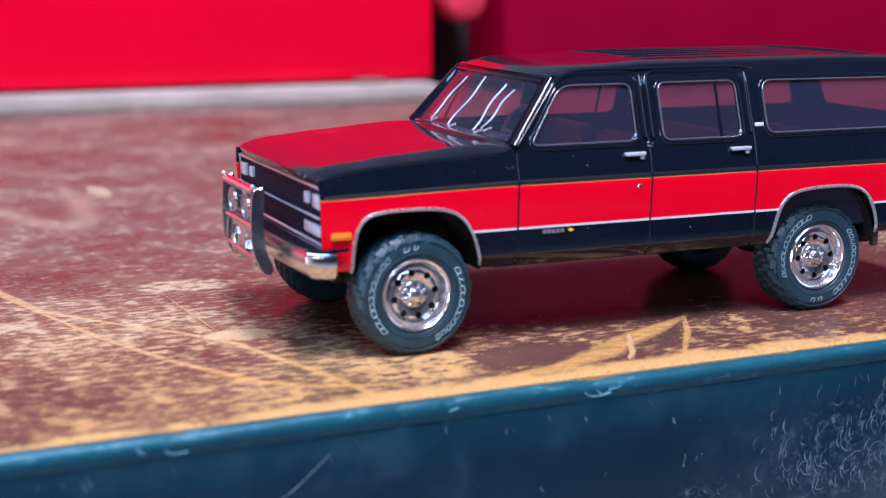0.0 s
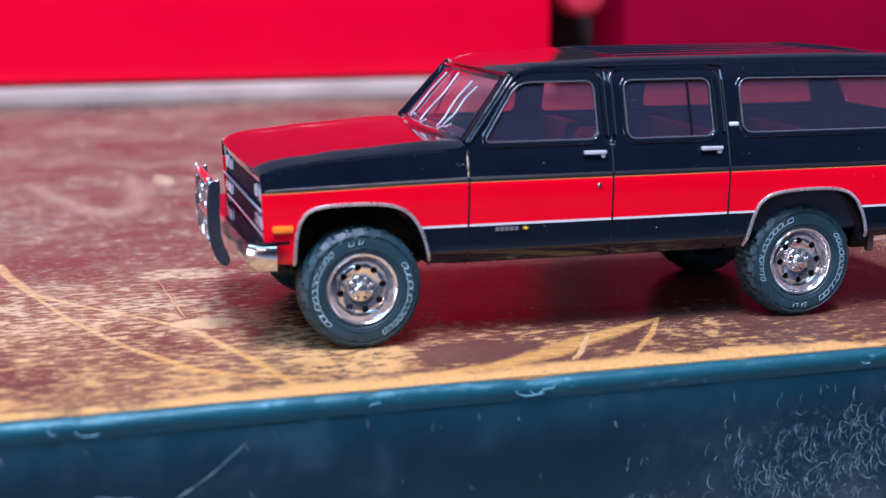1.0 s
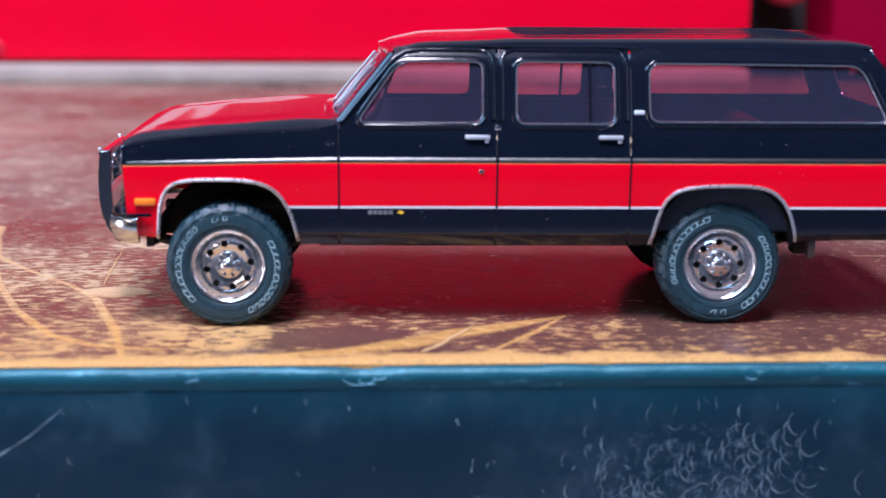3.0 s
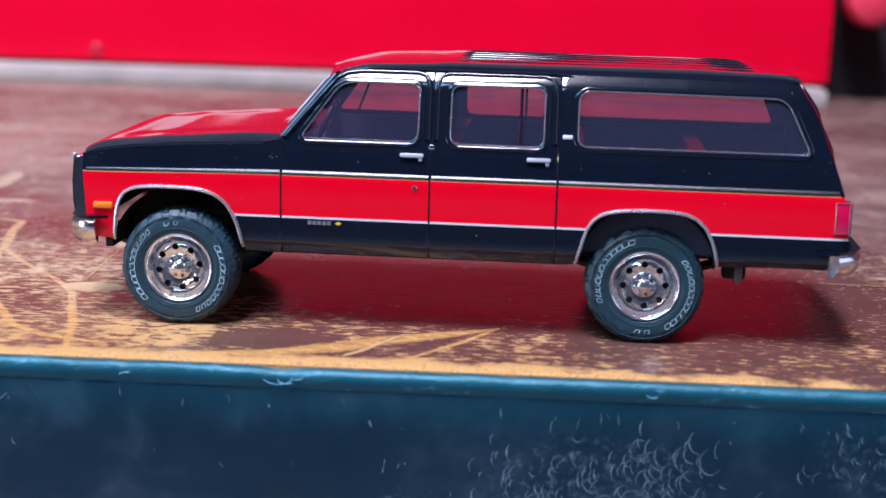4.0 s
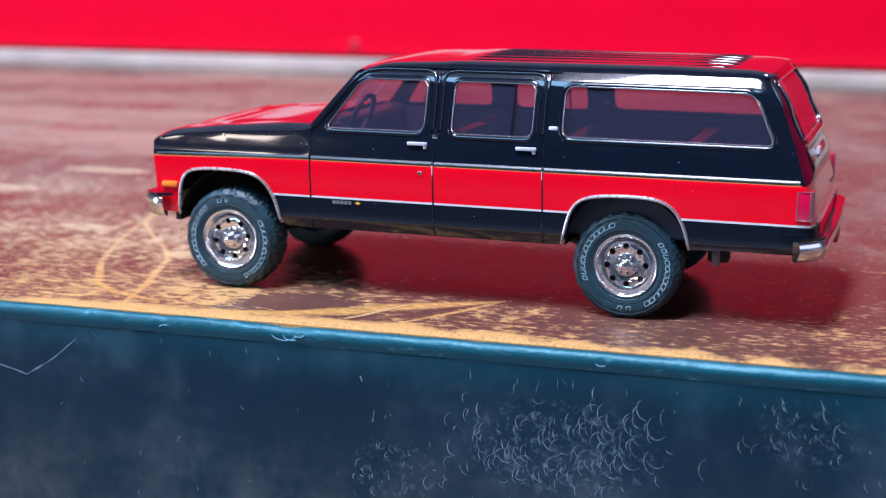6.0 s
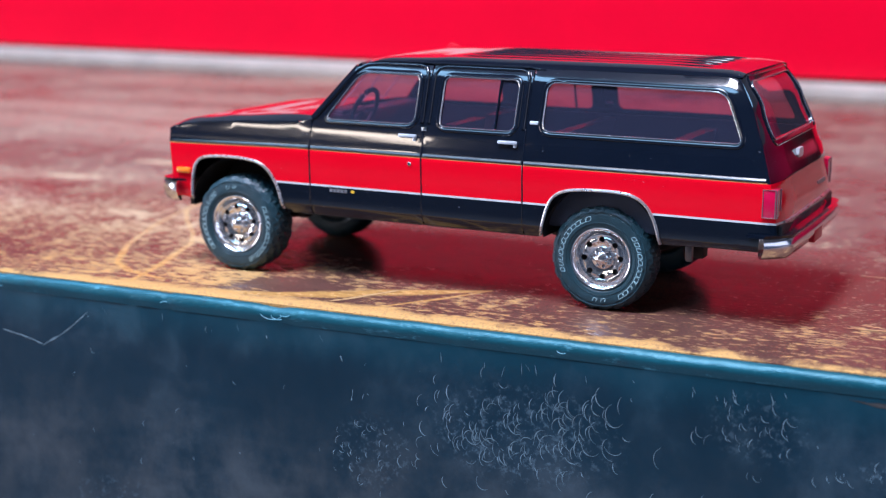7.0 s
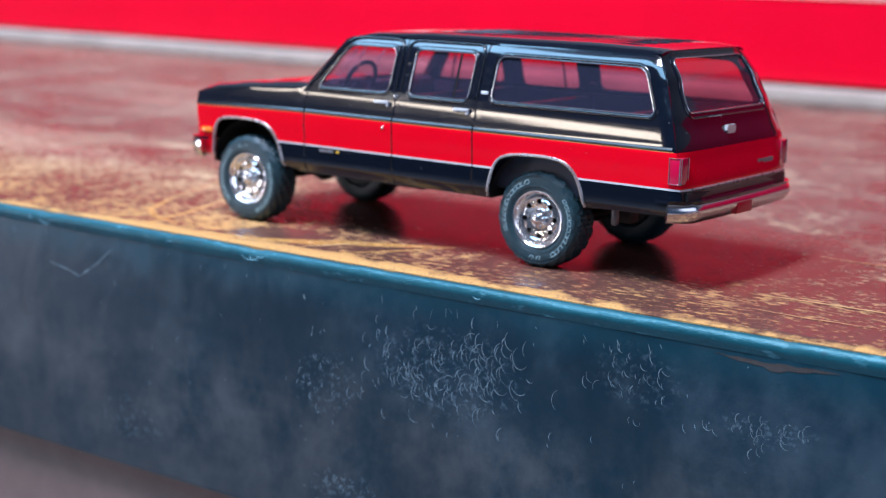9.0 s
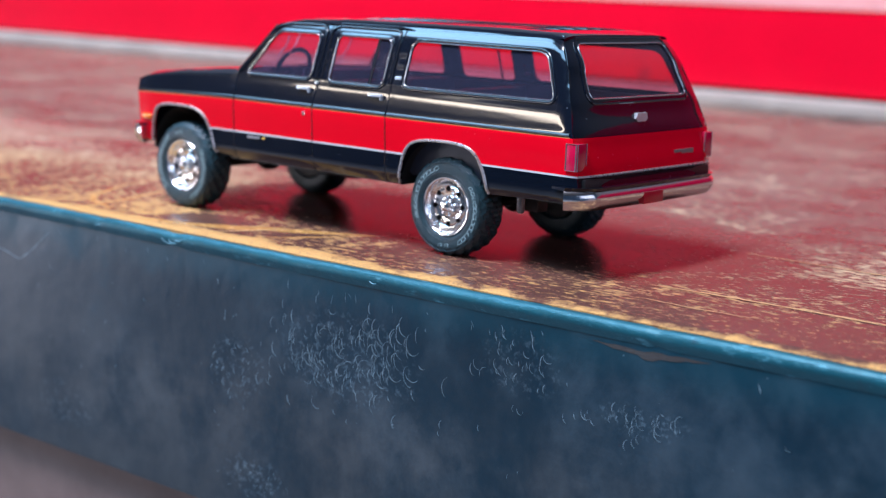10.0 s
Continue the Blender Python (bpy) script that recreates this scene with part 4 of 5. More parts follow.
def hood():
    bm = bmesh.new()
    rows = []
    for i in range(33):
        x = -0.715 + i * (0.62 + 0.715) / 32
        edge = curve_through(ROOF_EDGE, x) + 0.002
        mid = hood_height(x)
        w = half_width(x, edge) - 0.004
        row = []
        for k in range(81):
            u = -1 + k / 40
            rise = 1 - (1 - min(1.0, (1 - abs(u)) / 0.15)) ** 1.4
            held = max(0.0, min(1.0, (x + 0.56) / 0.14)) * max(0.0, min(1.0, (0.50 - x) / 0.2))
            dome = 0.008 + 0.005 * held / (1 + math.exp((abs(u) - 0.60) / 0.05))
            bow = 0.10 * u * u if x > 0.3 else 0.10 * u * u * max(0, (x + 0.65) / 1.0) * 0.6
            nose = 0.055 * u ** 4 * max(0, 1 - (x + 0.715) / 0.3)
            row.append((x + (bow if i > 28 else 0) * (i - 28) / 4 + nose, u * w, edge + (mid - edge - 0.012) * rise + dome))
        rows.append(row)
    # turned-down lip over the grille
    lip = [(x + 0.002, y, z - 0.012) for x, y, z in rows[0]]
    turned = [(x + 0.022, y, z - 0.055) for x, y, z in rows[0]]
    back = [(x, y, z - 0.03) for x, y, z in rows[-1]]
    loft(bm, [turned, lip] + rows + [back])
    part("hood", bm, BLACK, CAR, "glossy black hood")
    bm = bmesh.new()
    rows = []
    for i in range(7):
        w = i / 6
        rows.append([(0.60 + 0.10 * u * u + w * (0.02 + 0.12 * (1 - abs(u) ** 2) * 0.4), u * 0.90, 1.372 - 0.045 * abs(u) ** 3 + 0.012 * w - (0.02 if i == 0 else 0)) for u in np.linspace(-1, 1, 21)])
    loft(bm, rows)
    part("cowl", bm, BLACK, CAR)


hood()


def screen_point(u, w):
    """u across (-1..1), w up (0..1) on the windscreen."""
    half = 0.875 + (0.755 - 0.875) * w
    x = 0.655 + 0.085 * u * u + (1.01 - 0.655 - 0.02 * u * u) * w
    return Vector((x, u * half, 1.355 + (1.782 - 1.355) * w - 0.012 * u * u))


def screens():
    bm = bmesh.new()
    loft(bm, [[screen_point(u, w) for u in np.linspace(-0.96, 0.96, 17)] for w in np.linspace(0.03, 0.95, 9)])
    ws = part("windscreen", bm, CLEAR, CAR, "clear plastic windscreen")
    ring = [screen_point(u, 0.02) for u in np.linspace(-0.95, 0.95, 13)] + [screen_point(0.95, w) for w in (0.3, 0.6, 0.9)]
    ring += [screen_point(u, 0.95) for u in np.linspace(0.94, -0.94, 13)] + [screen_point(-0.95, w) for w in (0.9, 0.6, 0.3)]
    part("screen_frame", tube(bmesh.new(), ring, 0.020, 6, True), BLACK, ws)
    # pale bars shaped as the white streaks reflected on the windscreen
    for u0, u1, w0, w1 in ((0.52, 0.46, 0.10, 0.84), (0.06, 0.0, 0.08, 0.88), (-0.40, -0.43, 0.08, 0.82), (-0.52, -0.62, 0.14, 0.76)):
        pts = [screen_point(u0 - 0.12, w0 + 0.03), screen_point(u0 - 0.05, w0 - 0.03)]
        pts += [screen_point(u0 + (u1 - u0) * k / 10 + 0.022 * math.sin(k * 0.75 + u0 * 7), w0 + (w1 - w0) * k / 10) for k in range(11)]
        part("screen_streak", tube(bmesh.new(), [p + Vector((-0.012, 0, 0.006)) for p in pts], 0.0078, 6), HANDLE, ws, "pale bar standing in for a reflected streak")
    # header rail under the roof's front edge
    part("roof_header", tube(bmesh.new(), [screen_point(u, 1.0) + Vector((0.02, 0, 0)) for u in np.linspace(-1, 1, 13)], 0.03, 8), BLACK, CAR)


screens()


def roof():
    bm = bmesh.new()
    rows = []
    ys = (-1.0, -0.985, -0.965, -0.935, -0.90, -0.85, -0.78, -0.68, -0.55, -0.35, -0.15, 0.0)
    hs = (0.0, 0.19, 0.38, 0.56, 0.69, 0.80, 0.88, 0.935, 0.965, 0.985, 0.997, 1.0)
    full = [(y, h) for y, h in zip(ys, hs)] + [(-y, h) for y, h in reversed(list(zip(ys, hs))[:-1])]
    for x in [1.0, 1.03, 1.08, 1.15, 1.25] + [1.25 + k * 0.1 for k in range(1, 29)] + [4.12, 4.19, 4.24, 4.275, 4.29]:
        front = max(0, 1 - (x - 1.0) / 0.28)
        base = 1.822 - 0.03 * front
        crown = curve_through([(1.0, 1.800), (1.1, 1.832), (1.3, 1.860), (1.7, 1.872), (1.85, 1.884), (3.6, 1.890), (4.0, 1.880)], x)
        tail = max(0, 1 - (4.29 - x) / 0.22)
        crown -= 0.028 * tail ** 2.2
        half = 0.742 + 0.026 * front
        rows.append([(x - 0.02 * (front ** 2) * (1 - y * y) + 0.085 * front * y * y, y * half, base + (crown - base) * h - 0.03 * front * y ** 4) for y, h in full])
    under = [[(x, y, z - 0.02) for x, y, z in rows[-1]]]
    loft(bm, rows + under)
    top = part("roof", bm, BLACK, CAR, "glossy black roof with pressed ribs")
    for y in (-0.52, -0.31, -0.10, 0.10, 0.31, 0.52):
        z = 1.882 - 0.035 * abs(y) ** 2.4
        bm, rows = bmesh.new(), []
        for x, k in [(1.86, 0.0), (1.92, 0.8)] + [(x, 1.0) for x in np.linspace(2.0, 3.9, 9)] + [(4.0, 0.7), (4.06, 0.0)]:
            rows.append([(x, y - 0.020 * math.cos(a), z - 0.012 + k * 0.024 * math.sin(a)) for a in np.linspace(0, math.pi, 11)])
        loft(bm, rows)
        part("roof_rib", bm, BLACK, top)
    for s in (-1, 1):
        pts = [(1.10, s * 0.772, 1.772), (1.17, s * 0.762, 1.800), (1.28, s * 0.754, 1.822)] + [(x, s * 0.751, 1.826) for x in np.linspace(1.4, 2.6, 7)] + [(2.68, s * 0.750, 1.818), (2.74, s * 0.745, 1.806)]
        part("drip_rail", tube(bmesh.new(), pts, 0.009, 8), BLACK, top)


roof()


def tail():
    def lift(y, z):
        w = half_width(rear_x(z) - 0.04, z)
        return (rear_x(z) + 0.01 - 0.045 * abs(y / w) ** 7, y, z)

    outline = [(s * (half_width(rear_x(z) - 0.03, z) - 0.004), z) for s, zs in ((1, (0.60, 0.80, 1.08, 1.30, 1.60, 1.80, 1.845)), (-1, (1.845, 1.80, 1.60, 1.30, 1.08, 0.80, 0.60))) for z in zs]
    hole = rounded([(-0.70, 1.375), (0.70, 1.375), (0.62, 1.785), (-0.62, 1.785)], 0.06, 6)
    gate = part("tailgate", sheet(outline, [hole], lift, 0.05, 0.02, (-1, 0, 0)), PAINT, CAR)
    ring = [Vector(lift(y, z)) + Vector((0.004, 0, 0)) for y, z in dense(grown(hole, 0.005), 0.03)]
    part("window_trim", tube(bmesh.new(), ring, 0.006, 6, True), TRIM, gate, "thin chrome window surround")
    ring = [Vector(lift(y, z)) for y, z in dense(grown(hole, 0.045), 0.03)]
    part("window_frame", tube(bmesh.new(), ring, 0.009, 6, True), BLACK, gate)
    part("window_pane", sheet(hole, [], lambda y, z: tuple(Vector(lift(y, z)) - Vector((0.01, 0, 0))), 0.12, 0.006, (-1, 0, 0)), CLEAR, gate, "clear plastic pane")
    x = rear_x(1.21) + 0.012
    bm = bmesh.new()
    rim = [(-0.155, 1.200), (-0.140, 1.246), (0.010, 1.246), (0.025, 1.200), (0.0, 1.176), (-0.130, 1.176)]
    loft(bm, [[(x - 0.01, y, z) for y, z in rim], [(x + 0.018, y * 0.9 - 0.006, z) for y, z in rim]], True, True)
    part("tailgate_badge", bm, HANDLE, gate, "small chrome tailgate badge")
    bm = bmesh.new()
    for i in range(8):
        add_box(bm, (rear_x(0.90) - 0.002, 0.37 + i * 0.038, 0.888 if i > 2 else 0.900), (rear_x(0.90) + 0.012, 0.401 + i * 0.038, 0.925))
    part("badge_bars", bm, GREY_INK, gate)
    # matt dark strip added as painted shade under the gate's red band
    part("shade_strip", boxes(((4.57, -0.93, 0.60), (4.688, 0.93, 0.772)), bevel=0.02), PLASTIC, gate)
    pts = [Vector(lift(y, 0.79)) + Vector((0.006, 0, 0)) for y in np.linspace(-0.84, 0.84, 15)]
    part("gate_trim", tube(bmesh.new(), pts, 0.011, 6), SILVER, gate)
    part("gate_seam", tube(bmesh.new(), [Vector(lift(y, 0.70)) for y in np.linspace(-0.88, 0.88, 15)], 0.006, 6), PLASTIC, gate)


tail()


def bumper_plan(xs, half, wrap, sign, square):
    """The bar's line seen from above; square gives it flat turned-back sides."""
    if not square:
        return [(xs - sign * (wrap * max(0.0, (abs(u) - 0.80) / 0.20) ** 1.8 + 0.03 * u * u), u * half) for u in np.linspace(-1, 1, 41)]
    flank = [(xs - sign * (0.03 + wrap * k), half - 0.075 * (1 - k) ** 2) for k in (0.0, 0.06, 0.16, 0.3, 0.5, 0.75, 1.0)]
    front = [(xs - sign * 0.03 * u * u, u * (half - 0.10)) for u in np.linspace(-1, 1, 27)]
    return [(x, -y) for x, y in reversed(flank)] + front + flank


def bumper(xs, half, z0, z1, depth, wrap, sign, square=False):
    """A chromed bumper bar with turned-back ends; sign -1 faces forward."""
    bm = bmesh.new()
    plan = bumper_plan(xs, half, wrap, sign, square)
    profile = [(-depth, z1 - 0.006), (-0.042, z1), (-0.022, z1 - 0.008), (-0.008, z1 - 0.024), (0.0, z1 - 0.05), (0.002, (z0 + z1) / 2 + 0.01), (-0.006, (z0 + z1) / 2 - 0.016), (-0.018, z0 + 0.045), (-0.036, z0 + 0.018), (-0.062, z0), (-depth, z0 + 0.01)]
    rows = []
    for i, (px, py) in enumerate(plan):
        a, b = Vector(plan[max(i - 1, 0)]), Vector(plan[min(i + 1, len(plan) - 1)])
        d = (b - a).normalized()
        n = Vector((d.y, -d.x)) * sign
        rows.append([(px + n.x * o, py + n.y * o, z) for o, z in profile])
    loft(bm, rows, True, True)
    return bm


def bumper_top(xs, half, z, depth, wrap, sign, square=False, tall=0.006):
    """A thin black cover on the top of a bumper bar."""
    bm = bmesh.new()
    rows = []
    for x, y in bumper_plan(xs, half, wrap, sign, square):
        rows.append([(x - sign * 0.02, y, z), (x - sign * (0.02 if tall < 0.01 else 0.006), y, z + tall), (x - sign * depth, y * 0.975, z + tall), (x - sign * depth, y * 0.975, z)])
    loft(bm, rows, True, True)
    return bm


def ends():
    b = part("front_bumper", bumper(-0.795, 1.050, 0.545, 0.745, 0.07, 0.185, -1, True), CHROME, CAR, "chrome front bumper with turned-back ends")
    part("bumper_cap", bumper_top(-0.799, 1.049, 0.728, 0.13, 0.15, -1, True, 0.022), BLACK, b)
    b = part("rear_bumper", bumper(4.785, 1.06, 0.525, 0.690, 0.10, 0.17, 1), CHROME, CAR, "chrome rear step bumper")
    # the recess's red is a reflection put into its base colour
    part("plate_recess", boxes(((4.74, -0.24, 0.535), (4.788, 0.05, 0.632)), bevel=0.008), simple("red_reflection_colour", (0.45, 0.0, 0.02), 0.3), b, "number plate recess with reflected red put in its colour")
    part("bumper_pad", bumper_top(4.790, 1.040, 0.682, 0.15, 0.17, 1, False, 0.024), BLACK, b, "glossy black step on the bumper's top")
    # grille
    g = part("grille", boxes(((-0.634, -0.985, 0.72), (-0.57, 0.985, 1.155))), GRILLE, CAR, "dark grey egg-crate grille")
    for z in [0.76 + 0.034 * k for k in range(11)]:
        if abs(z - 0.925) > 0.025:
            part("grille_slat", boxes(((-0.637, -0.52, z), (-0.632, 0.52, z + 0.007))), GRILLE, g)
    ring = [(-0.636, -0.952, 0.76), (-0.650, -0.952, 1.130), (-0.677, 0.0, 1.145), (-0.650, 0.952, 1.130), (-0.636, 0.952, 0.76)]
    part("grille_surround", tube(bmesh.new(), ring, 0.012, 6, True), HANDLE, g, "thin chrome grille surround")
    part("grille_bar", boxes(((-0.664, -0.965, 0.912), (-0.632, 0.965, 0.938)), bevel=0.006), GRILLE, g)
    part("bar_strip", boxes(((-0.670, -0.95, 0.934), (-0.652, 0.95, 0.943))), HANDLE, g)
    for s in (-1, 1):
        for y0, y1, z0, z1 in ((0.61, 0.69, 1.0, 1.08), (0.785, 0.925, 0.99, 1.085), (0.61, 0.925, 0.81, 0.888)):
            part("headlamp", boxes(((-0.659, s * y0, z0), (-0.622, s * y1, z1)), bevel=0.01), LENS, g, "pale rectangular headlamp lens")
    # brush guard with two spot lamps
    bm = bmesh.new()
    for s in (-1, 1):
        y = s * 0.37
        outer = [(-0.862, 1.078), (-0.930, 1.066), (-0.946, 1.02), (-0.952, 0.88), (-0.950, 0.74), (-0.935, 0.63), (-0.905, 0.53), (-0.865, 0.475), (-0.825, 0.468), (-0.800, 0.50), (-0.808, 0.55), (-0.842, 0.60), (-0.860, 0.70), (-0.866, 0.85), (-0.856, 1.03)]
        loft(bm, [[(x, y - 0.014, z) for x, z in outer], [(x, y + 0.014, z) for x, z in outer]], True, True)
    bmesh.ops.bevel(bm, geom=[e for e in bm.edges], offset=0.006, segments=1, affect="EDGES")
    gd = part("brush_guard", bm, CHROME, CAR, "chrome brush guard on the front bumper")
    for z, r in ((1.045, 0.032), (0.80, 0.026), (0.60, 0.016)):
        part("guard_bar", tube(bmesh.new(), [(-0.915, y, z) for y in np.linspace(-0.37, 0.37, 7)], r, 8), CHROME, gd)
    bm = bmesh.new()
    shield = [(-0.355, 0.79), (0.355, 0.79), (0.30, 0.60), (0.26, 0.545), (-0.26, 0.545), (-0.30, 0.60)]
    loft(bm, [[(-0.912, y, z) for y, z in shield], [(-0.892, y, z) for y, z in shield]], True, True)
    bmesh.ops.bevel(bm, geom=[e for e in bm.edges], offset=0.005, segments=1, affect="EDGES")
    part("guard_plate", bm, CHROME, gd, "flat chrome plate below the spot lamps")
    for s in (-1, 1):
        bm = bmesh.new()
        lathe(bm, [(0.0, -0.012), (0.05, -0.006), (0.078, 0.006), (0.080, -0.008), (0.088, -0.010), (0.094, 0.004), (0.085, 0.05), (0.04, 0.075), (0.0, 0.08)], (0, 0, 0), 24)
        bmesh.ops.rotate(bm, cent=(0, 0, 0), matrix=Matrix.Rotation(radians(-90), 3, "Z"), verts=bm.verts)
        bmesh.ops.translate(bm, vec=(-0.925, s * 0.165, 0.918), verts=bm.verts)
        part("spot_lamp", bm, TRIM, gd, "round clear spot lamp")
        part("tow_hook", boxes(((-0.90, s * 0.25 - 0.03, 0.485), (-0.80, s * 0.25 + 0.03, 0.565)), bevel=0.014), CHROME, gd)
        part("clevis", tube(bmesh.new(), [(-0.915, s * 0.16, 0.74), (-0.925, s * 0.13, 0.68), (-0.925, s * 0.16, 0.62), (-0.912, s * 0.19, 0.64)], 0.016, 6), CHROME, gd)
        for z in (1.082, 0.98, 0.80):
            bm = bmesh.new()
            bmesh.ops.create_uvsphere(bm, u_segments=10, v_segments=6, radius=0.014)
            bmesh.ops.translate(bm, vec=(-0.935, s * 0.37, z), verts=bm.verts)
            part("guard_bolt", bm, HANDLE, gd, "pale domed bolt")


ends()


def wheel(x, y, side, turn):
    """A chrome eight-hole wheel with a treaded tyre; y is the outer sidewall's place."""
    cz = 0.388
    n = 120
    prof = [(0.238, -0.085), (0.243, -0.125), (0.262, -0.143), (0.300, -0.150), (0.350, -0.148), (0.375, -0.140), (0.394, -0.128), (0.408, -0.108), (0.416, -0.078), (0.418, -0.040), (0.418, 0.0)]
    prof = prof + [(r, -w) for r, w in reversed(prof[:-1])]
    bm = bmesh.new()
    rows = []
    cy = y - side * 0.15
    for k in range(n + 1):
        kk = k % n
        q = 2 * math.pi * kk / n
        row = []
        for i, (r, w) in enumerate(prof):
            if 5 <= i <= len(prof) - 6:
                groove = ((kk + (i % 3) * 2) % 6) < 2
                r = r - (0.021 if groove else 0.0) + 0.003 * (i % 2)
            row.append((x + r * math.cos(q), cy - side * w, cz + r * math.sin(q)))
        rows.append(row)
    loft(bm, rows)
    bmesh.ops.remove_doubles(bm, verts=bm.verts, dist=1e-5)
    hub = bmesh.new()
    lathe(hub, [(0.0, -0.050), (0.20, -0.050), (0.232, -0.03), (0.232, 0.14), (0.0, 0.14)], (x, 0, cz), 32)
    bmesh.ops.scale(hub, vec=(1, -side, 1), verts=hub.verts)
    bmesh.ops.translate(hub, vec=(0, cy, 0), verts=hub.verts)
    w = part("wheel", hub, PLASTIC, CAR)
    part("tyre", bm, RUBBER, w, "chunky black tyre with white sidewall marks", 24)
    # sidewall marks: plain outlined bars in two arcs
    bm = bmesh.new()
    arcs = [(222 - k * 8.3, 1.0) for k in range(12)] + [(104 - k * 12, 0.9) for k in range(2)] + [(28 - k * 8.3, 1.0) for k in range(12)]
    for a, size in arcs:
        q = radians(a + turn)
        ca, sa = math.cos(q), math.sin(q)
        wide, tall = 0.0175 + 0.0035 * math.sin(a * 2.3 + turn), 0.0165 if size > 0.95 else 0.015
        ring = []
        for k in range(12):
            c, d = math.cos(k * math.pi / 6), math.sin(k * math.pi / 6)
            u = size * (wide * math.copysign(abs(c) ** 0.35, c) - 0.5 * tall * d)
            rr = 0.326 + size * tall * math.copysign(abs(d) ** 0.35, d)
            ring.append((x + rr * ca - u * sa, y + side * 0.0015, cz + rr * sa + u * ca))
        n_mark = int(a * 7.3) % 4
        if n_mark == 1:
            ring = ring[2:] + ring[:1]
        elif n_mark == 3:
            ring = ring[5:] + ring[:3]
        tube(bm, ring, 0.0015, 4, n_mark in (0, 2), 0.6)
    ribs = bmesh.new()
    for r, d in ((0.372, 0.0), (0.286, 0.001)):
        tube(ribs, [(x + r * math.cos(q), y - side * d, cz + r * math.sin(q)) for q in np.linspace(0, 2 * math.pi, 72, endpoint=False)], 0.0035, 6, True)
    part("sidewall_rib", ribs, RUBBER, w)
    part("sidewall_print", bm, LETTER, w, "white outlined sidewall bars")
    # chrome rim: lip, barrel, drilled face, cap and nuts
    bm = bmesh.new()
    lathe(bm, [(0.246, -0.120), (0.250, -0.138), (0.243, -0.147), (0.235, -0.146), (0.226, -0.136), (0.213, -0.108), (0.203, -0.084), (0.194, -0.074), (0.186, -0.071)], (x, 0, cz), 56)
    bmesh.ops.scale(bm, vec=(1, -side, 1), verts=bm.verts)
    bmesh.ops.translate(bm, vec=(0, cy, 0), verts=bm.verts)
    rim = part("rim", bm, RIM, w, "polished chrome rim", 50)
    circle = lambda r, cx, cz_, m: [(cx + r * math.cos(2 * math.pi * k / m), cz_ + r * math.sin(2 * math.pi * k / m)) for k in range(m)]
    holes = [circle(0.024, x + 0.148 * math.cos(radians(a + turn)), cz + 0.148 * math.sin(radians(a + turn)), 10) for a in range(10, 370, 45)]

    def face(u, v):
        r = math.hypot(u - x, v - cz)
        return (u, cy + side * curve_through([(0.0, 0.086), (0.09, 0.086), (0.115, 0.090), (0.150, 0.108), (0.175, 0.096), (0.195, 0.070)], r), v)

    part("rim_face", sheet(circle(0.192, x, cz, 48), holes, face, 0.035, 0.012, (0, -side, 0)), RIM, rim, "chrome face with eight round holes", 60)
    bm = bmesh.new()
    lathe(bm, [(0.0, -0.156), (0.025, -0.154), (0.042, -0.144), (0.048, -0.126), (0.050, -0.106), (0.085, -0.100), (0.092, -0.084)], (x, 0, cz), 28)
    for k in range(8):
        q = radians(k * 45 + 20 + turn)
        lathe(bm, [(0.0, -0.124), (0.010, -0.122), (0.014, -0.113), (0.015, -0.084)], (x + 0.070 * math.cos(q), 0, cz + 0.070 * math.sin(q)), 8)
    bmesh.ops.scale(bm, vec=(1, -side, 1), verts=bm.verts)
    bmesh.ops.translate(bm, vec=(0, cy, 0), verts=bm.verts)
    part("hub_cap", bm, RIM, rim, "chrome hub cap with wheel nuts")


for s in (-1, 1):
    wheel(0.0, s * 1.0, s, 0 if s < 0 else 40)
    wheel(3.29, s * 0.93, s, 172 if s < 0 else 90)


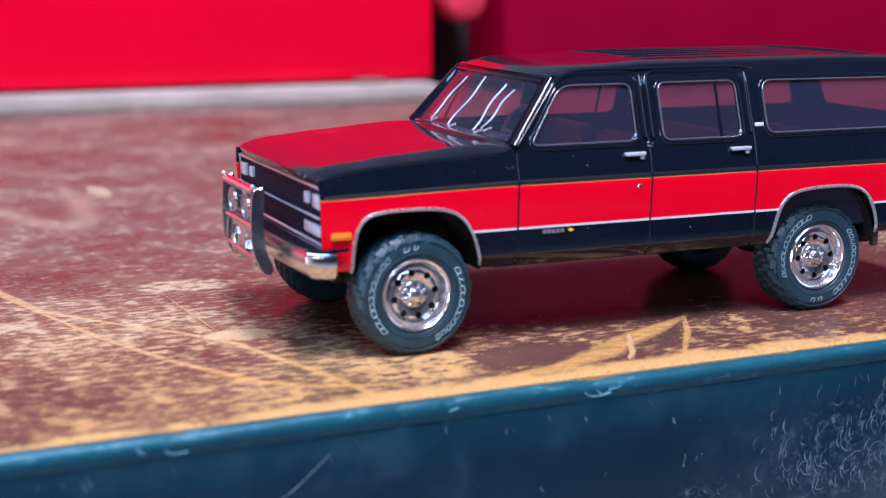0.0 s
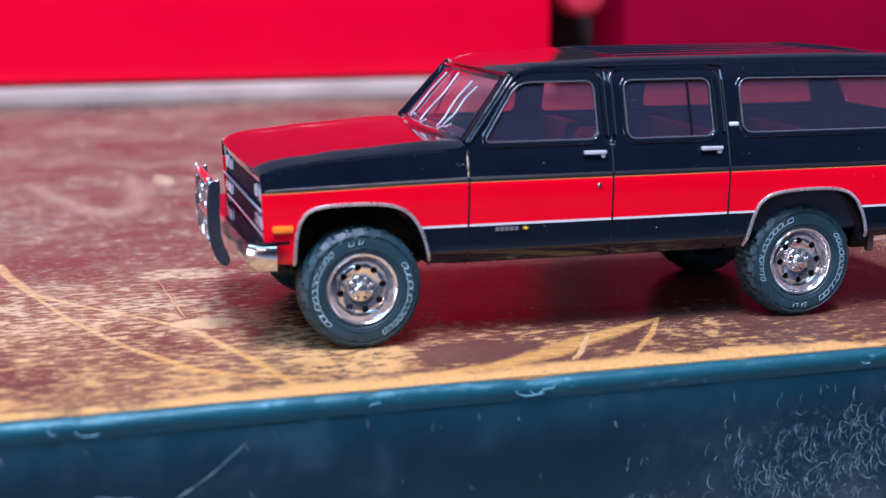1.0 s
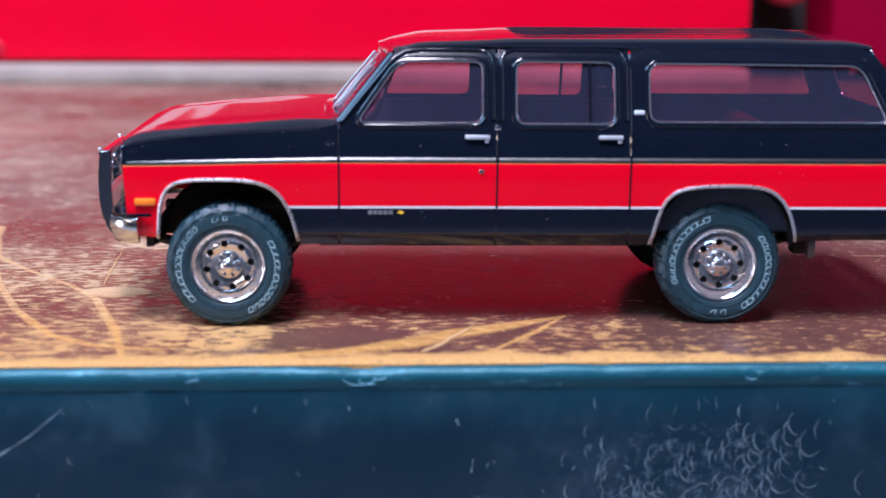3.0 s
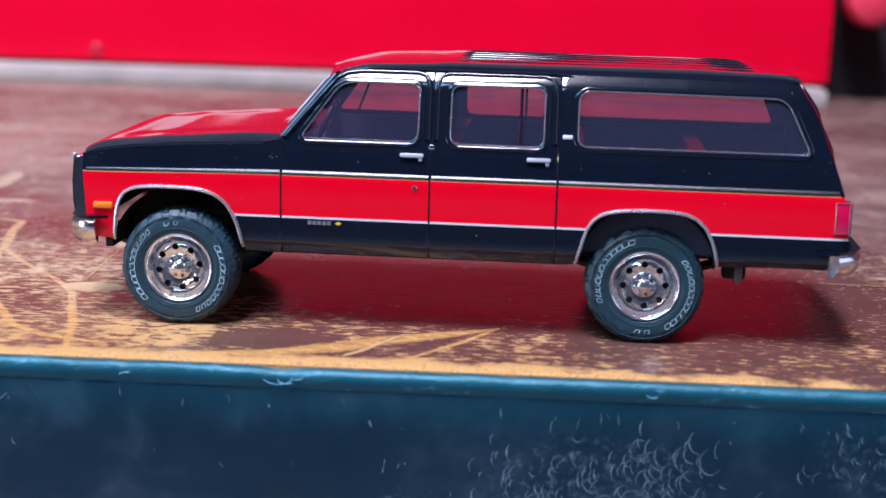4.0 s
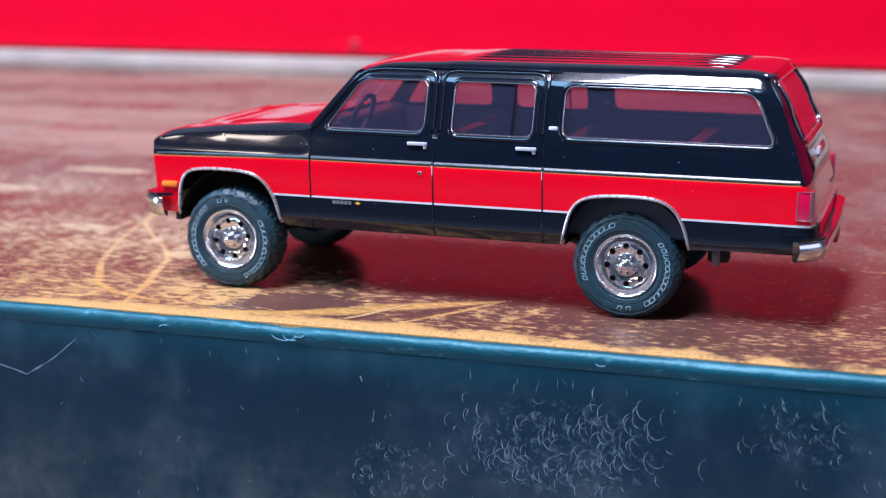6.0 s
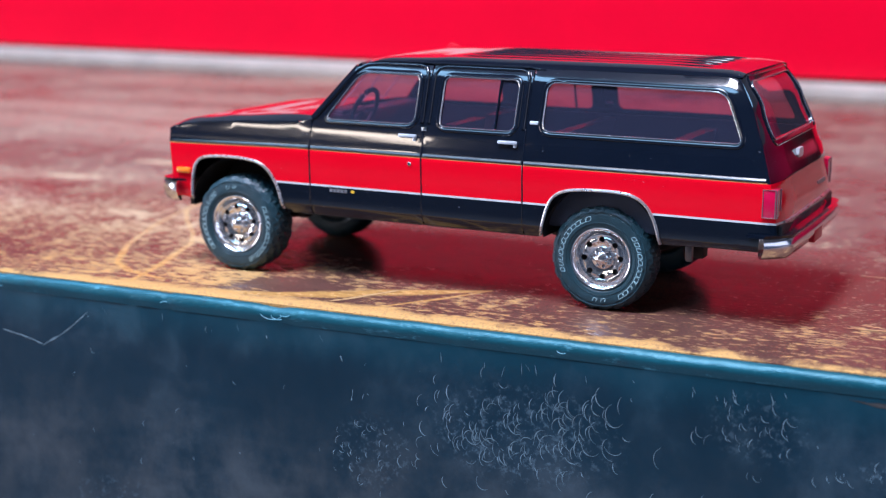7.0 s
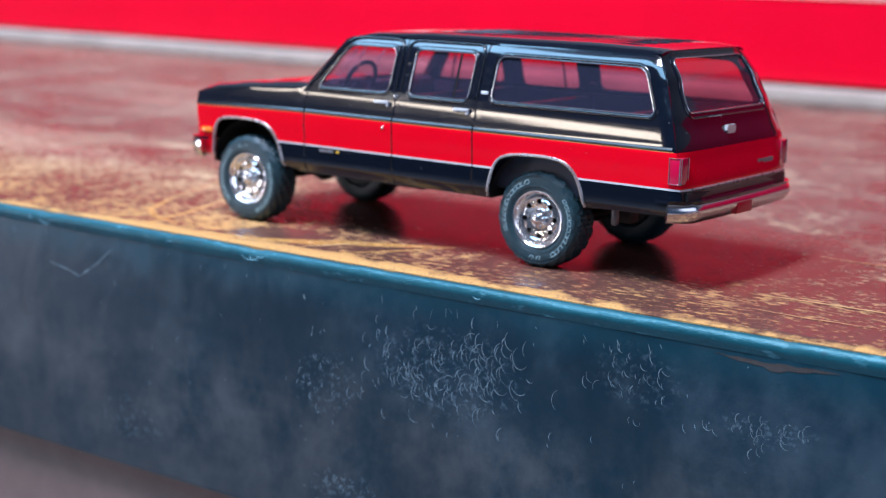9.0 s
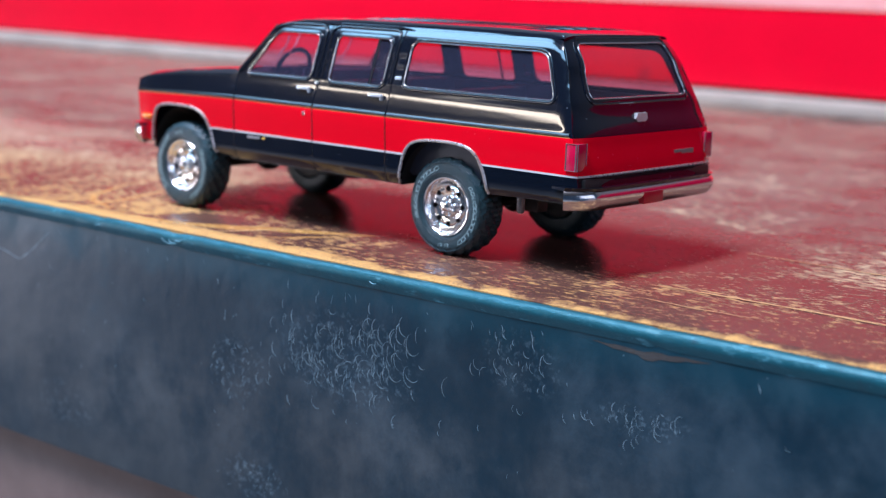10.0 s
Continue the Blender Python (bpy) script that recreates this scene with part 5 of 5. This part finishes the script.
def underbody():
    base = part("chassis", boxes(((-0.55, -0.88, 0.50), (-0.50, 0.88, 0.60)), ((0.60, -0.90, 0.515), (2.76, 0.90, 0.58)), ((3.82, -0.88, 0.55), (4.54, 0.88, 0.62)), ((-0.6, -0.42, 0.50), (4.5, -0.30, 0.60)), ((-0.6, 0.30, 0.50), (4.5, 0.42, 0.60))), PLASTIC, CAR)
    for x in (0.0, 3.29):
        bm = tube(bmesh.new(), [(x, -0.78, 0.385), (x, 0.78, 0.385)], 0.05, 10)
        lathe(bm, [(0.0, -0.15), (0.09, -0.12), (0.14, -0.03), (0.14, 0.05), (0.08, 0.13), (0.0, 0.15)], (x + 0.02, 0.12 if x < 1 else 0.0, 0.405), 16)
        part("axle", bm, PLASTIC, base)
        for s in (-1, 1):
            pts = [(x - 0.55, s * 0.52, 0.50), (x - 0.3, s * 0.52, 0.43), (x, s * 0.52, 0.40), (x + 0.3, s * 0.52, 0.43), (x + 0.6, s * 0.52, 0.52)]
            part("leaf_spring", tube(bmesh.new(), pts, 0.035, 8), PLASTIC, base)
            # inner wheel arch
            rows = []
            for k in range(17):
                q = math.pi * k / 16
                px, pz = x + 0.05 * (0 if x < 1 else 0) + 0.47 * math.cos(q), 0.52 + 0.44 * math.sin(q)
                rows.append([(px, s * 0.955, pz), (px, s * 0.48, pz), (px, s * 0.48, 0.54)])
            bm = bmesh.new()
            loft(bm, rows)
            part("wheel_well", bm, PLASTIC, base)
    part("transfer_case", boxes(((1.0, -0.20, 0.36), (1.55, 0.28, 0.55)), bevel=0.05), PLASTIC, base)
    part("prop_shaft", tube(bmesh.new(), [(0.1, 0.12, 0.42), (1.1, 0.14, 0.45), (1.5, 0.0, 0.46), (3.2, 0.0, 0.42)], 0.035, 8), PLASTIC, base)
    part("muffler", tube(bmesh.new(), [(2.0, 0.55, 0.50), (2.6, 0.55, 0.49), (3.9, 0.62, 0.50), (4.35, 0.66, 0.50)], 0.05, 8), PLASTIC, base)
    for s in (-1, 1):
        part("rear_hanger", boxes(((3.86, s * 0.62, 0.40), (4.02, s * 0.48, 0.57)), ((4.30, s * 0.60, 0.52), (4.44, s * 0.50, 0.58)), bevel=0.015), PLASTIC, base)
        part("spring_shackle", boxes(((3.915, s * 0.78, 0.40), (3.975, s * 0.72, 0.56)), bevel=0.02), GREY_INK, base, "grey spring shackle")


underbody()


def cabin():
    tub = part("cabin_floor", boxes(((0.62, -0.84, 0.60), (4.46, 0.84, 0.66))), CABIN, CAR)
    for s in (-1, 1):
        part("door_card", boxes(((0.75, s * 0.83, 0.62), (4.45, s * 0.87, 1.315))), CABIN, tub)
    bm = boxes(((0.66, -0.84, 1.05), (0.88, 0.84, 1.355)), bevel=0.05)
    add_box(bm, (0.70, -0.64, 1.33), (0.86, -0.22, 1.385), 0.02)
    part("dashboard", bm, CABIN, tub)
    c = Vector((0.97, -0.47, 1.375))
    bm = bmesh.new()
    ring = [(c.x + 0.075 * math.sin(q), c.y + 0.20 * math.cos(q), c.z + 0.18 * math.sin(q)) for q in np.linspace(0, 2 * math.pi, 28, endpoint=False)]
    tube(bm, ring, 0.022, 8, True)
    for q in (0, math.pi, 1.5 * math.pi):
        tube(bm, [c + Vector((-0.02, 0, 0)), (c.x + 0.075 * math.sin(q), c.y + 0.20 * math.cos(q), c.z + 0.18 * math.sin(q))], 0.018, 6)
    tube(bm, [c, (0.85, -0.47, 1.27)], 0.03, 8)
    part("steering_wheel", bm, CABIN, tub, "dark three-spoke steering wheel")
    for x, high, spans in ((1.42, 0.41, ((-0.78, -0.08), (0.08, 0.78))), (2.30, 0.38, ((-0.76, 0.76),)), (3.20, 0.34, ((-0.76, 0.76),))):
        for y0, y1 in spans:
            bm = boxes(((x - 0.10, y0, 0.66), (x + 0.40, y1, 1.0)), bevel=0.06)
            rows = []
            for w, dx in ((0.0, 0.0), (0.35, 0.04), (0.75, 0.10), (1.0, 0.14)):
                z = 0.92 + high * w
                t = 0.075 - 0.02 * w
                k = 0.05 if w > 0.9 else 0.0
                rows.append([(x + 0.34 + dx - t, y0 + k, z), (x + 0.34 + dx + t, y0 + k, z), (x + 0.34 + dx + t, y1 - k, z), (x + 0.34 + dx - t, y1 - k, z)])
            loft(bm, rows, True, True)
            part("seat", bm, CABIN, tub, "dark moulded seat")
    part("roof_lining", boxes(((1.15, -0.72, 1.80), (4.2, 0.72, 1.815))), CABIN, tub)


cabin()
